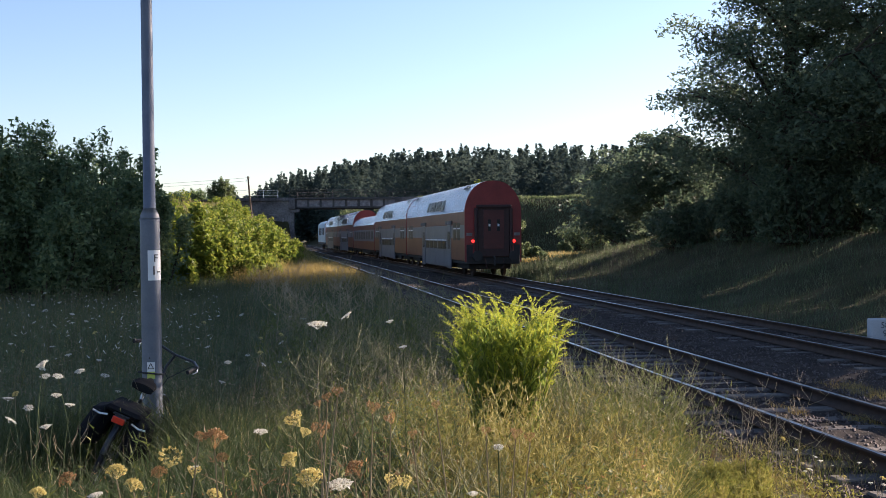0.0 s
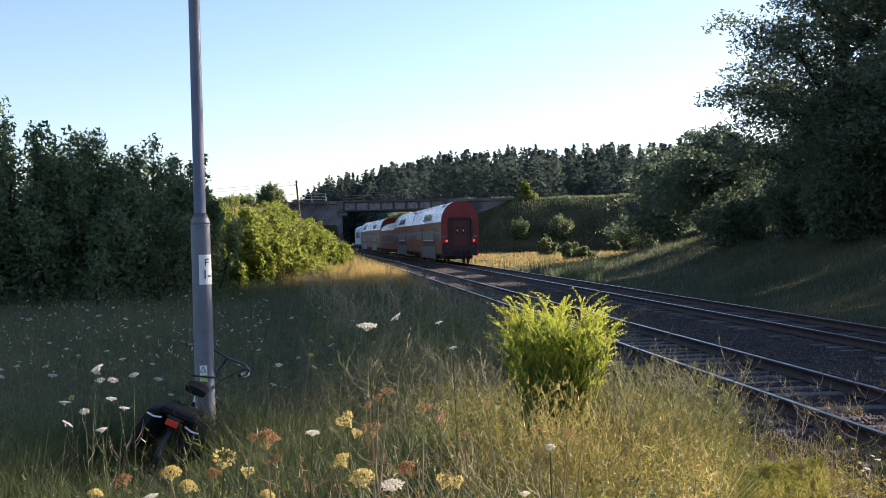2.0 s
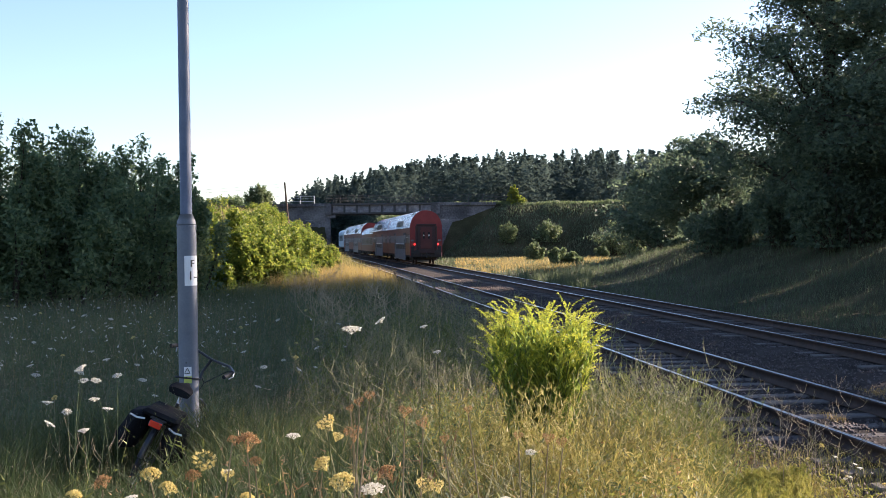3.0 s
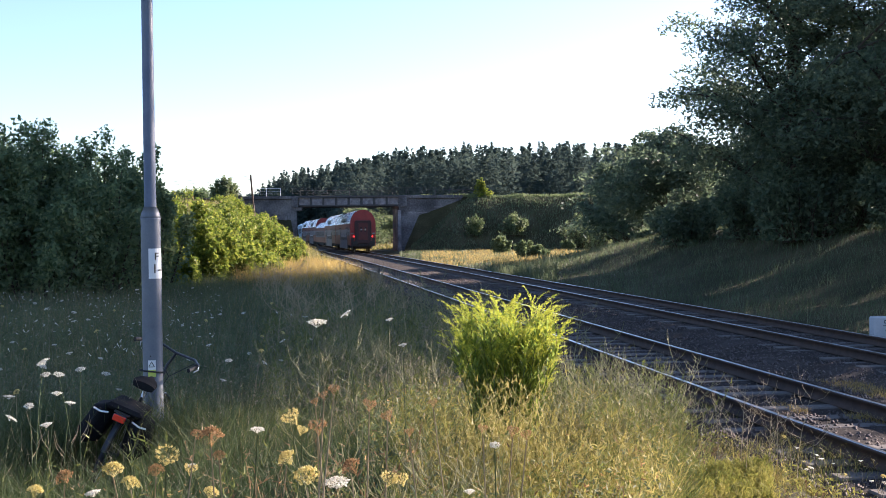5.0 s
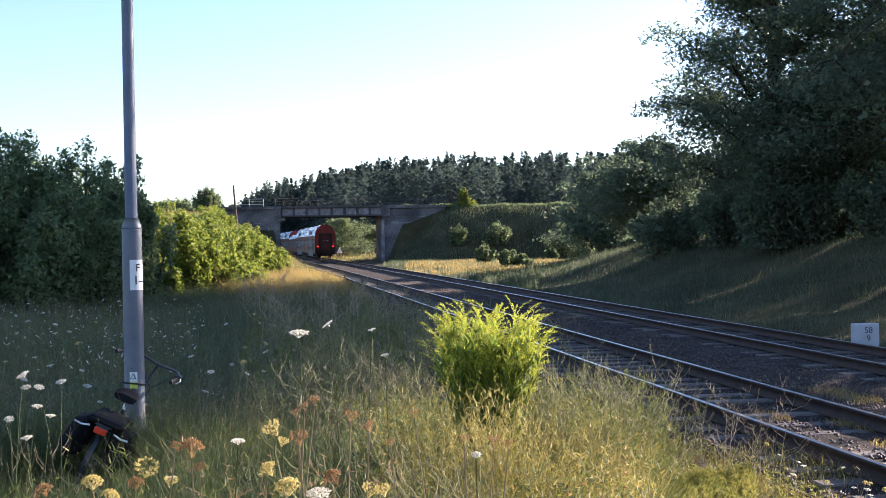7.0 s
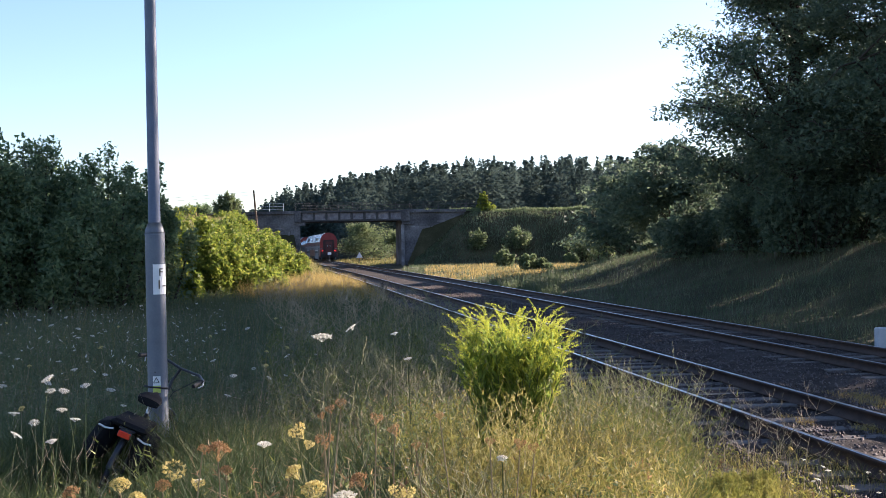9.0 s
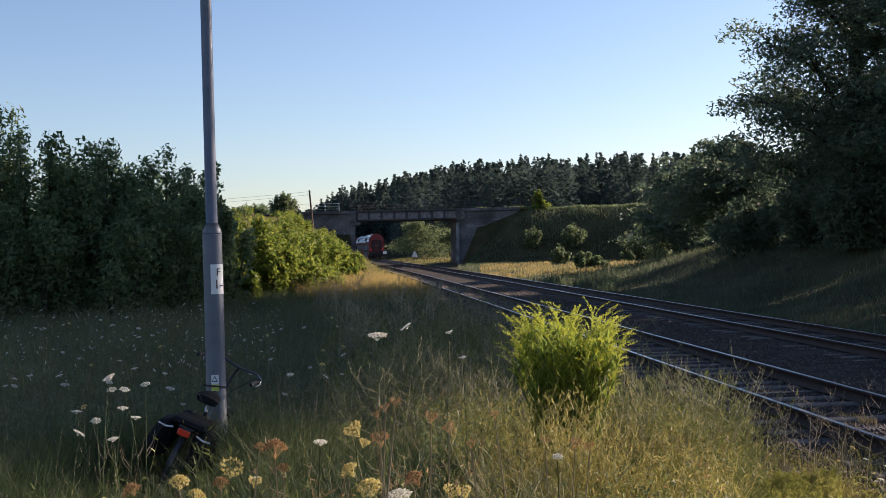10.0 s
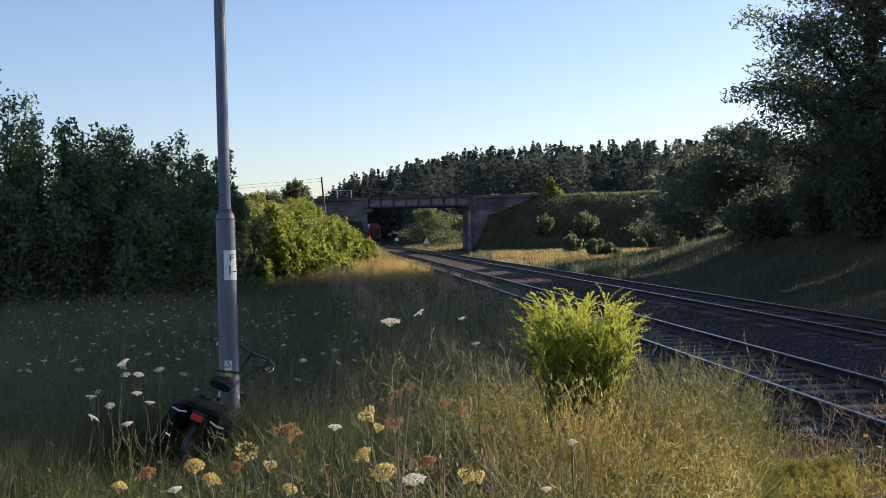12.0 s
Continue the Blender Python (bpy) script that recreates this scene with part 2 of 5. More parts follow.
def build_ballast():
    ys = np.concatenate([np.arange(-12, 60, 0.5), np.arange(60, 285, 2.0)])
    us = np.array([-2.3, -1.75, -1.2, 1.2, 2.2, 3.2, GAP + 1.2, GAP + 2.0, GAP + 3.0])
    zs = np.array([-0.6, -0.27, -0.192, -0.192, -0.25, -0.192, -0.192, -0.30, -0.75])
    V = np.array([[track_x(y) + u, y, z + (0.016 * math.sin(7 * u + 3 * y) if 0 < k < 8 else 0)] for y in ys for k, (u, z) in enumerate(zip(us, zs))])
    w = len(us)
    i = (np.arange(len(ys) - 1)[:, None] * w + np.arange(w - 1)[None]).ravel()
    bed = arrays("track_bed", V, np.stack([i, i + 1, i + w + 1, i + w], 1), M_BALLAST)
    tagged(bed, "brown-grey ballast bed under two railway tracks", "track bed", kind="structure")
    r = np.random.default_rng(3)
    n = 42000
    y = 6 + 60 * r.random(n) ** 1.7
    u = r.uniform(-1.6, GAP + 2.2, n)
    keep = ~((np.abs(np.abs(u) - 0.75) < 0.12) | (np.abs(np.abs(u - GAP) - 0.75) < 0.12))
    y, u = y[keep], u[keep]
    n = len(y)
    c = np.stack([track_x(y) + u, y, np.interp(u, us, zs) + 0.0], 1)
    s = r.uniform(0.012, 0.03, n)[:, None, None]
    t = np.array([[1, 1, 1], [1, -1, -1], [-1, 1, -1], [-1, -1, 1]], float)
    v = t[None] * s * r.uniform(0.5, 1.2, (n, 4, 3)) + c[:, None]
    f = (np.arange(n)[:, None, None] * 4 + np.array([[0, 1, 2], [0, 3, 1], [0, 2, 3], [1, 3, 2]])[None]).reshape(-1, 3)
    tagged(arrays("ballast_stones", v.reshape(-1, 3), f, M_STONE), "loose grey-brown crushed ballast stones", "ballast", kind="stuff")


def build_rails():
    prof = [(-0.07, -0.172), (0.07, -0.172), (0.07, -0.16), (0.012, -0.14), (0.012, -0.045), (0.036, -0.035), (0.036, -0.004), (-0.036, -0.004), (-0.036, -0.035), (-0.012, -0.045), (-0.012, -0.14), (-0.07, -0.16)]
    ys = np.arange(-12, 290, 3.0)
    for off, lab in ((0.0, "nearer railway track"), (GAP, "railway track that the train runs on")):
        root = empty("railway_track", None, lab + " of rusty steel rails with bright worn heads on ballast", "railway track", "railway tracks", "structure")
        for side in (-0.7525, 0.7525):
            P = np.array([[track_x(y) + off + side + a, y, b] for y in ys for a, b in prof])
            k = len(prof)
            i = (np.arange(len(ys) - 1)[:, None] * k + np.arange(k)[None])
            j = (np.arange(len(ys) - 1)[:, None] * k + (np.arange(k)[None] + 1) % k)
            F = np.stack([i, i + k, j + k, j], -1).reshape(-1, 4)
            rail = arrays("rail", P, F, M_RAIL, root)
            Q = np.array([[track_x(y) + off + side + a, y, b] for y in ys for a, b in ((-0.03, -0.003), (-0.026, 0.0), (0.026, 0.0), (0.03, -0.003))])
            i = (np.arange(len(ys) - 1)[:, None] * 4 + np.arange(3)[None]).ravel()
            arrays("running_surface", Q, np.stack([i, i + 1, i + 5, i + 4], 1), M_HEAD, rail, "bright worn rail head")
        sl = box(-1.3, 1.3, -0.12, 0.12, -0.36, -0.175, 0.015)
        me = bpy.data.meshes.new("sleeper")
        sl.to_mesh(me)
        sl.free()
        me.materials.append(M_SLEEPER)
        for q in range(150):
            y = 4 + q * 0.62
            s = new("sleeper", me)
            s.parent = root
            s.matrix_local = pose(track_x(y) + off + random.uniform(-0.03, 0.03), y, random.uniform(-0.02, 0.008), 0, 0, math.degrees(heading(y)) + random.uniform(-1, 1))


build_ground()
build_ballast()
build_rails()


# ---------------------------------------------------------------- the road bridge
BY = 138.6       # face of the bridge


SKEW = Matrix(((1, -0.174, 0, 0.174 * BY), (0, 1, 0, 0), (0, 0, 1, 0), (0, 0, 0, 1)))


def build_bridge():
    root = empty("road_bridge", None, "dark weathered concrete road bridge with panelled girders over the railway", "bridge", kind="structure")
    for x0, x1, lab in ((-25.6, -18.4, ""), (-5.4, 2.2, "")):
        ab = part("abutment", box(x0, x1, BY, BY + 7.6, -1.0, 6.35, 0.06, SKEW), M_CONC, root, "stained concrete abutment wall")
        part("coping", box(x0 - 0.1, x1 + 0.1, BY - 0.22, BY + 7.8, 6.35, 6.75, 0.05, SKEW), M_CONC, ab)
    for x0, x1 in ((-18.9, -18.1), (-5.7, -4.6)):
        part("pilaster", box(x0, x1, BY - 0.35, BY + 0.1, 5.3, 6.7, 0.04), M_CONC, root)
        part("bearing_seat", box(x0 + 0.1, x1 + 0.5, BY - 0.15, BY + 0.3, 4.9, 5.32, 0.03), M_CONC, root)
    part("quoin", box(-18.75, -18.28, BY - 0.12, BY + 0.5, -0.6, 5.0, 0.04), M_CONC, root)
    part("quoin", box(-5.72, -5.3, BY - 0.12, BY + 0.5, -0.6, 4.9, 0.04), M_CONCL, root, "pale worn abutment corner")
    for x, w, z, h_ in ((-2.6, 0.5, 3.2, 0.5), (-1.2, 0.9, 5.2, 0.14), (-19.8, 0.25, 2.6, 1.6), (-23.8, 0.2, 3.6, 1.3), (-20.6, 0.6, 3.4, 0.12), (-4.4, 0.9, 3.9, 0.8), (-3.4, 1.3, 4.5, 0.12), (-2.0, 1.6, 4.55, 0.1), (-3.9, 0.7, 2.4, 0.15), (-21.4, 1.4, 4.6, 0.1), (-22.6, 0.7, 4.3, 0.09)):
        part("lime_stain", box(x, x + w, BY - 0.012, BY + 0.05, z, z + h_), M_CONCL, root, "pale lime-stained patch of concrete")
    part("deck", box(-18.4, -5.4, BY + 0.25, BY + 7.4, 5.75, 6.45, 0, SKEW), M_CONC, root)
    # the outer girder: top and bottom flanges, ribs and recessed panels
    for y0, sx in ((BY - 0.05, 0), (BY + 7.2, -1.26)):
        g = part("girder", box(sx - 18.5, sx - 5.3, y0 + 0.12, y0 + 0.32, 5.42, 6.6), M_CONC, root, "panelled concrete girder")
        part("top_flange", box(sx - 18.8, sx - 4.7, y0 - 0.22, y0 + 0.42, 6.5, 6.72, 0.03), M_IRON, g)
        part("bottom_flange", box(sx - 18.4, sx - 5.4, y0 - 0.05, y0 + 0.38, 5.42, 5.58, 0.02), M_IRON, g)
        for k in range(9):
            x = sx - 18.1 + k * 1.57
            part("rib", box(x - 0.1, x + 0.1, y0 - 0.02, y0 + 0.14, 5.58, 6.5, 0.015), M_IRON, g)
            if k < 8:
                part("panel", box(x + 0.16, x + 1.41, y0 + 0.07, y0 + 0.118, 5.64, 6.46, 0.02), M_PANEL, g, "pale recessed girder panel")
    # railing
    for name, xa, xb, mtl, lab, yy in (("bridge_railing", -18.8, 6.0, M_IRON, "dark thin iron railing along the bridge edge", BY - 0.05), ("bridge_railing", -25.6, -20.3, M_WHITEP, "white-painted steel railing beside the road", BY + 0.2),
                                       ("bridge_railing", -18.8, 6.0, M_IRON, "dark thin iron railing along the far bridge edge", BY + 7.3)):
        rr = empty(name, None, lab, "railing", "bridge railings", "structure")
        n = int((xb - xa) / 1.75)
        for k in range(n + 1):
            x = xa + k * (xb - xa) / n
            part("post", box(x - 0.026, x + 0.026, yy - 0.026, yy + 0.026, 6.7, 7.72), mtl, rr)
        for z in (7.02, 7.36, 7.7):
            part("bar", tube([(xa, yy, z), ((xa + xb) / 2, yy, z + 0.01), (xb, yy, z)], 0.013 if z < 7.6 else 0.02, 6), mtl, rr)
    road = box(-60, 90, BY + 0.5, BY + 7.2, 6.45, 6.55)
    tagged(part("road", road, M_CONC, None), "worn grey road on the bank and across the bridge", "road", kind="structure")


build_bridge()


# ---------------------------------------------------------------- the train
M_RED = surface("faded_red_paint", [(0.3, (0.16, 0.016, 0.015)), (0.7, (0.27, 0.03, 0.026))], 1.5, 14, 0.05, 0.5)
M_ORANGE = surface("faded_orange_paint", [(0.3, (0.15, 0.042, 0.016)), (0.7, (0.23, 0.072, 0.03))], 1.0, 9, 0.05, 0.42)
M_REDBAND = surface("dull_red_orange_paint", [(0.3, (0.10, 0.022, 0.015)), (0.7, (0.165, 0.038, 0.024))], 1.2, 9, 0.05, 0.42)
M_GREYT = surface("coach_grey_paint", [(0.3, (0.11, 0.11, 0.122)), (0.7, (0.19, 0.19, 0.21))], 1.2, 10, 0.05, 0.4)
M_ROOF = surface("silver_coach_roof", [(0.3, (0.84, 0.86, 0.89)), (0.7, (0.95, 0.96, 0.97))], 0.8, 8, 0.05, 0.25, 0.95)
M_UNDER = plain("sooty_underframe", (0.03, 0.028, 0.027), 0.8)
M_GANG = plain("dark_maroon_gangway", (0.045, 0.022, 0.02), 0.75)
M_DOORR = surface("dark_red_door", [(0.3, (0.05, 0.009, 0.009)), (0.7, (0.09, 0.016, 0.014))], 2, 20, 0.05, 0.5)
M_GLASS = plain("coach_window_glass", (0.02, 0.022, 0.025), 0.3, 0.0, 0.1, 1, 0)
M_GLASS.node_tree.nodes["Principled BSDF"].inputs["Specular IOR Level"].default_value = 0.12
M_TAIL = glow("red_tail_lamp", (1.0, 0.03, 0.02), 0.9)
M_LOCO = surface("pale_blue_locomotive_paint", [(0.3, (0.30, 0.42, 0.50)), (0.7, (0.48, 0.60, 0.66))], 1, 9, 0.05, 0.4)

EAVE, TOP = 3.12, 4.62


def shell_profile(top=TOP, eave=EAVE):
    """Half the cross-section of a coach, from the eave to the crown."""
    pts = [(1.385, eave)]
    for a in np.linspace(8, 90, 9):
        c, s = math.cos(radians(a)), math.sin(radians(a))
        pts.append((1.385 * c ** 0.86, eave + (top - eave) * s ** 1.08))
    return pts


def loft(profile, y0, y1):
    """The roof skin over a profile, both halves."""
    bm = bmesh.new()
    full = profile + [(-x, z) for x, z in profile[::-1] if x > 1e-4]
    a = [bm.verts.new((x, y0, z)) for x, z in full]
    b = [bm.verts.new((x, y1, z)) for x, z in full]
    for i in range(len(full) - 1):
        bm.faces.new((a[i], a[i + 1], b[i + 1], b[i])).smooth = True
    bmesh.ops.solidify(bm, geom=bm.faces[:], thickness=0.05)
    return bm


def end_wall(profile, y, base, thick=0.08):
    bm = bmesh.new()
    full = [(1.385, base)] + profile + [(-x, z) for x, z in profile[::-1] if x > 1e-4] + [(-1.385, base)]
    f = bm.faces.new([bm.verts.new((x, y, z)) for x, z in full])
    g = bmesh.ops.extrude_face_region(bm, geom=[f])
    bmesh.ops.translate(bm, vec=(0, thick, 0), verts=[v for v in g["geom"] if isinstance(v, bmesh.types.BMVert)])
    bmesh.ops.recalc_face_normals(bm, faces=bm.faces[:])
    return bm


def roof_point(profile, k):
    """A place on the roof's side, k from 0 at the eave to 1 at the crown."""
    i = k * (len(profile) - 1)
    a, b = profile[int(i)], profile[min(int(i) + 1, len(profile) - 1)]
    w = i - int(i)
    return a[0] + (b[0] - a[0]) * w, a[1] + (b[1] - a[1]) * w


def roof_patch(profile, k0, k1, y0, y1, side, lift=0.012, thick=0.02):
    bm = bmesh.new()
    rows = []
    for k in np.linspace(k0, k1, 4):
        x, z = roof_point(profile, k)
        n = Vector((x / 1.385, 0, 0.25 + (z - EAVE) / 1.5)).normalized()
        p = Vector((x, 0, z)) + n * (lift + thick)
        rows.append([bm.verts.new((side * p.x, y, p.z)) for y in (y0, y1)])
    for a, b in zip(rows, rows[1:]):
        bm.faces.new((a[0], a[1], b[1], b[0]))
    bmesh.ops.solidify(bm, geom=bm.faces[:], thickness=thick)
    return bm


def bogie(y, parent):
    bg = part("bogie", box(-1.05, 1.05, y - 1.6, y + 1.6, 0.36, 0.62, 0.05), M_UNDER, parent)
    for dy in (-1.15, 1.15):
        for s in (-0.75, 0.75):
            bm = bmesh.new()
            bmesh.ops.create_cone(bm, cap_ends=True, segments=20, radius1=0.45, radius2=0.45, depth=0.12, matrix=pose(s, y + dy, 0.452, 0, 90, 0))
            part("wheel", bm, M_RAIL, bg)


def double_deck(name, length, label, flip=False, tail=False):
    """A double-deck coach section; its origin at the rear end on the rail, its front along +y."""
    c = empty(name, None, label, "railway coach", "coaches of the train")
    prof = shell_profile()
    L = length - 0.25
    Y = (lambda v: L - v) if flip else (lambda v: v)

    def span(a, b):
        return (min(Y(a), Y(b)), max(Y(a), Y(b)))
    roof = part("roof", loft(prof, 0.06, L - 0.06), M_ROOF, c, "silver-grey rounded coach roof")
    door_a, door_b = 4.4, 13.4     # the low grey stretch between the door posts
    for s in (-1, 1):
        w = 1.385
        def plate(nm, a, b, z0, z1, m, out=0.0, lab="", par=c):
            y0, y1 = span(a, b)
            x0, x1 = sorted((s * (w - 0.06 + out), s * (w + out)))
            return part(nm, box(x0, x1, y0, y1, z0, z1, 0.008), m, par, lab)
        plate("upper_panel", 0.06, L - 0.06, 2.50, EAVE + 0.02, M_REDBAND, 0, "dull red upper side panel")
        plate("waist_band", 0.06, L - 0.06, 1.86, 2.50, M_GREYT, 0.002, "grey waist band")
        plate("lower_panel", 0.06, door_a, 0.78, 1.86, M_ORANGE, 0, "faded orange lower side panel")
        plate("lower_panel", door_b, L - 0.06, 0.78, 1.86, M_ORANGE, 0, "faded orange lower side panel")
        low = plate("low_side", door_a, door_b, 0.36, 1.86, M_GREYT, -0.01, "grey low-floor side between the doors")
        for dy in (door_a, door_b):
            p = plate("door_post", dy - 0.55, dy + 0.55, 0.30, 2.55, M_GREYT, 0.03, "tall grey sliding door")
            plate("door_glass", dy - 0.38, dy - 0.06, 1.3, 2.2, M_GLASS, 0.036, "", p)
            plate("door_glass", dy + 0.06, dy + 0.38, 1.3, 2.2, M_GLASS, 0.036, "", p)
            plate("door_hanger", dy - 0.95, dy + 0.95, 2.56, 2.74, M_CONCL, 0.07, "pale door track above the door", p)
        for k in range(5):
            y = door_a + 1.1 + k * 1.5
            wd = plate("lower_window", y, y + 1.2, 1.28, 1.72, M_GLASS, 0.004, "long lower-deck window")
            plate("window_frame", y - 0.05, y + 1.25, 1.72, 1.78, M_WHITEP, 0.012, "bright tilted window edge", wd)
        for y in (1.3, 2.4, L - 3.0, L - 1.9):
            wd = plate("side_window", y, y + 0.75, 1.75, 2.62, M_GLASS, 0.006, "small vestibule window")
            plate("window_frame", y, y + 0.75, 2.30, 2.36, M_WHITEP, 0.012, "", wd)
        for k in range(6):
            y0, y1 = span(6.3 + k * 1.02, 6.3 + k * 1.02 + 0.72)
            part("roof_window", roof_patch(prof, 0.9 / 9 * 1.2, 0.36, y0, y1, s), M_GLASS, roof, "curved upper-deck window")
        for yv in (1.4, L - 2.6):
            y0, y1 = span(yv, yv + 1.1)
            part("roof_vent", roof_patch(prof, 0.55, 0.68, y0, y1, s, 0.02, 0.04), M_IRON, roof, "dark roof vent")
    part("floor_frame", box(-1.3, 1.3, 0.1, L - 0.1, 0.62, 0.8), M_UNDER, c)
    part("underfloor_box", box(-1.15, 1.15, door_a, door_b, 0.34, 0.62, 0.03), M_UNDER, c)
    bogie(2.4, c)
    bogie(L - 2.4, c)
    rear = part("end_wall", end_wall(prof, 0.0, 0.72), M_RED, c, "faded red coach end")
    part("end_wall", end_wall(prof, L - 0.08, 0.72), M_RED, c, "faded red coach end")
    gw = part("gangway", box(-0.78, 0.78, -0.16, 0.0, 0.95, 3.42, 0.04), M_GANG, c, "black gangway surround")
    part("gangway_lip", box(-0.86, 0.86, -0.24, -0.16, 3.30, 3.46, 0.03), M_GANG, gw)
    dr = part("end_door", box(-0.5, 0.5, -0.19, -0.16, 1.35, 3.2, 0.01), M_DOORR, gw, "dark red end door")
    for s in (-0.22, 0.22):
        part("door_pane", box(s - 0.07, s + 0.07, -0.205, -0.19, 2.2, 2.75), M_GLASS, dr)
        part("sticker", box(s - 0.045, s + 0.045, -0.212, -0.206, 2.42, 2.54), M_WHITEP, dr, "small white sticker")
    for s in (-1, 1):
        part("gangway_wing", box(*sorted((s * 0.78, s * 0.92)), -0.2, 0.0, 1.0, 3.3, 0.03), M_GANG, gw)
        part("stencil_mark", box(*sorted((s * 1.02, s * 1.3)), -0.012, 0.0, 1.98, 2.12), M_CONCL, rear, "small pale lettering panel")
        part("rear_step", box(*sorted((s * 1.0, s * 1.3)), -0.03, 0.0, 1.0, 1.55, 0.01), M_UNDER, rear)
        if tail:
            bm = bmesh.new()
            bmesh.ops.create_cone(bm, cap_ends=True, segments=16, radius1=0.16, radius2=0.15, depth=0.1, matrix=pose(s * 1.0, -0.03, 1.72, 90, 0, 0))
            lh = part("lamp_housing", bm, M_RED, rear)
            bm = bmesh.new()
            bmesh.ops.create_uvsphere(bm, u_segments=14, v_segments=8, radius=0.08, matrix=pose(s * 1.0, -0.09, 1.72) @ Matrix.Diagonal((1, 0.45, 1, 1)))
            part("tail_lamp", bm, M_TAIL, lh, "lit red tail lamp")
            bm = bmesh.new()
            bmesh.ops.create_cone(bm, cap_ends=True, segments=18, radius1=0.24, radius2=0.24, depth=0.05, matrix=pose(s * 0.875, -0.6, 1.03, 90, 0, 0))
            add_tube(bm, [(s * 0.875, -0.58, 1.03), (s * 0.875, 0.1, 1.03)], 0.1, 10)
            part("buffer", bm, M_UNDER, c, "round black buffer")
            part("brake_hose", tube([(s * 0.45, -0.1, 0.9), (s * 0.45, -0.35, 0.8), (s * 0.42, -0.42, 0.5), (s * 0.35, -0.3, 0.42)], 0.03, 6), M_GANG, c)
    part("headstock", box(-1.3, 1.3, -0.06, 0.14, 0.62, 1.02, 0.02), M_UNDER, c)
    part("coupling_hook", tube([(0, 0, 0.98), (0, -0.32, 0.98), (0, -0.42, 0.9), (0, -0.36, 0.55)], 0.045, 8), M_UNDER, c)
    return c


def low_coach(name, length, label):
    """The single-deck section in the middle."""
    c = empty(name, None, label, "railway coach", "coaches of the train")
    L = length - 0.25
    prof = shell_profile(3.85, 2.9)
    part("roof", loft(prof, 0.05, L - 0.05), M_ROOF, c, "silver-grey low roof")
    for s in (-1, 1):
        x0, x1 = sorted((s * 1.33, s * 1.385))
        part("upper_panel", box(x0, x1, 0.05, L - 0.05, 2.5, 2.93, 0.008), M_REDBAND, c, "dull red upper side panel")
        part("waist_band", box(*sorted((s * 1.32, s * 1.386)), 0.05, L - 0.05, 1.5, 2.5, 0.008), M_GREYT, c, "grey window band")
        part("lower_panel", box(x0, x1, 0.05, L - 0.05, 0.75, 1.5, 0.008), M_ORANGE, c, "faded orange lower side panel")
        for k in range(8):
            y = 1.4 + k * (L - 3.2) / 7.4
            part("side_window", box(*sorted((s * 1.34, s * 1.394)), y, y + 1.35, 1.68, 2.4, 0.01), M_GLASS, c)
    part("floor_frame", box(-1.3, 1.3, 0.1, L - 0.1, 0.6, 0.8), M_UNDER, c)
    part("underfloor_box", box(-1.1, 1.1, 6.5, L - 6.5, 0.34, 0.62, 0.03), M_UNDER, c)
    for y in (0.0, L - 0.08):
        part("end_wall", end_wall(prof, y, 0.7), M_RED, c)
    bogie(3, c)
    bogie(L - 3, c)
    return c


def locomotive(length, label):
    c = empty("locomotive", None, label, "locomotive")
    prof = [(1.38, 3.3), (1.3, 3.7), (1.0, 4.0), (0.5, 4.15), (0.001, 4.2)]
    L = length
    body = part("body", end_wall(prof, 0.9, 1.05, L - 1.8), M_LOCO, c, "pale blue-grey locomotive body")
    part("cab_front", box(-1.2, 1.2, 0.55, 0.92, 1.05, 2.5, 0.12), M_LOCO, body)
    part("cab_front", box(-1.2, 1.2, L - 0.92, L - 0.55, 1.05, 2.5, 0.12), M_LOCO, body)
    for s in (-1, 1):
        part("windscreen", box(*sorted((s * 0.12, s * 1.12)), 0.86, 0.9, 2.62, 3.35, 0.01), M_GLASS, body)
        for k in range(4):
            y = 3.4 + k * 2.6
            part("grille", box(*sorted((s * 1.36, s * 1.395)), y, y + 1.7, 2.1, 3.1, 0.01), M_UNDER, body)
        bm = bmesh.new()
        bmesh.ops.create_cone(bm, cap_ends=True, segments=16, radius1=0.22, radius2=0.22, depth=0.05, matrix=pose(s * 0.875, 0.05, 1.03, 90, 0, 0))
        add_tube(bm, [(s * 0.875, 0.05, 1.03), (s * 0.875, 0.6, 1.03)], 0.1, 8)
        part("buffer", bm, M_UNDER, c)
    part("frame", box(-1.36, 1.36, 0.55, L - 0.55, 0.8, 1.06, 0.03), M_UNDER, c)
    bogie(3.6, c)
    bogie(L - 3.6, c)
    return c


TRAIN = []      # (thing, metres ahead of the tail, its length)
_at = 0.0
for _kind, _len, _lab in (("tail", 21.7, "last red double-deck coach with silver roof and lit tail lamps"), ("deck", 20.4, "orange and grey double-deck coach with a silver roof"),
                          ("low", 20.4, "low single-deck middle coach in orange and grey"), ("deck", 20.4, "orange and grey double-deck coach with a red end wall"),
                          ("flip", 21.0, "leading orange and grey double-deck coach with silver roof"), ("loco", 16.4, "pale blue-grey diesel locomotive pulling the coaches")):
    if _kind == "low":
        _c = low_coach("coach", _len, _lab)
    elif _kind == "loco":
        _c = locomotive(_len, _lab)
    else:
        _c = double_deck("coach", _len, _lab, flip=_kind != "tail", tail=_kind == "tail")
    TRAIN.append((_c, _at, _len))
    _at += _len


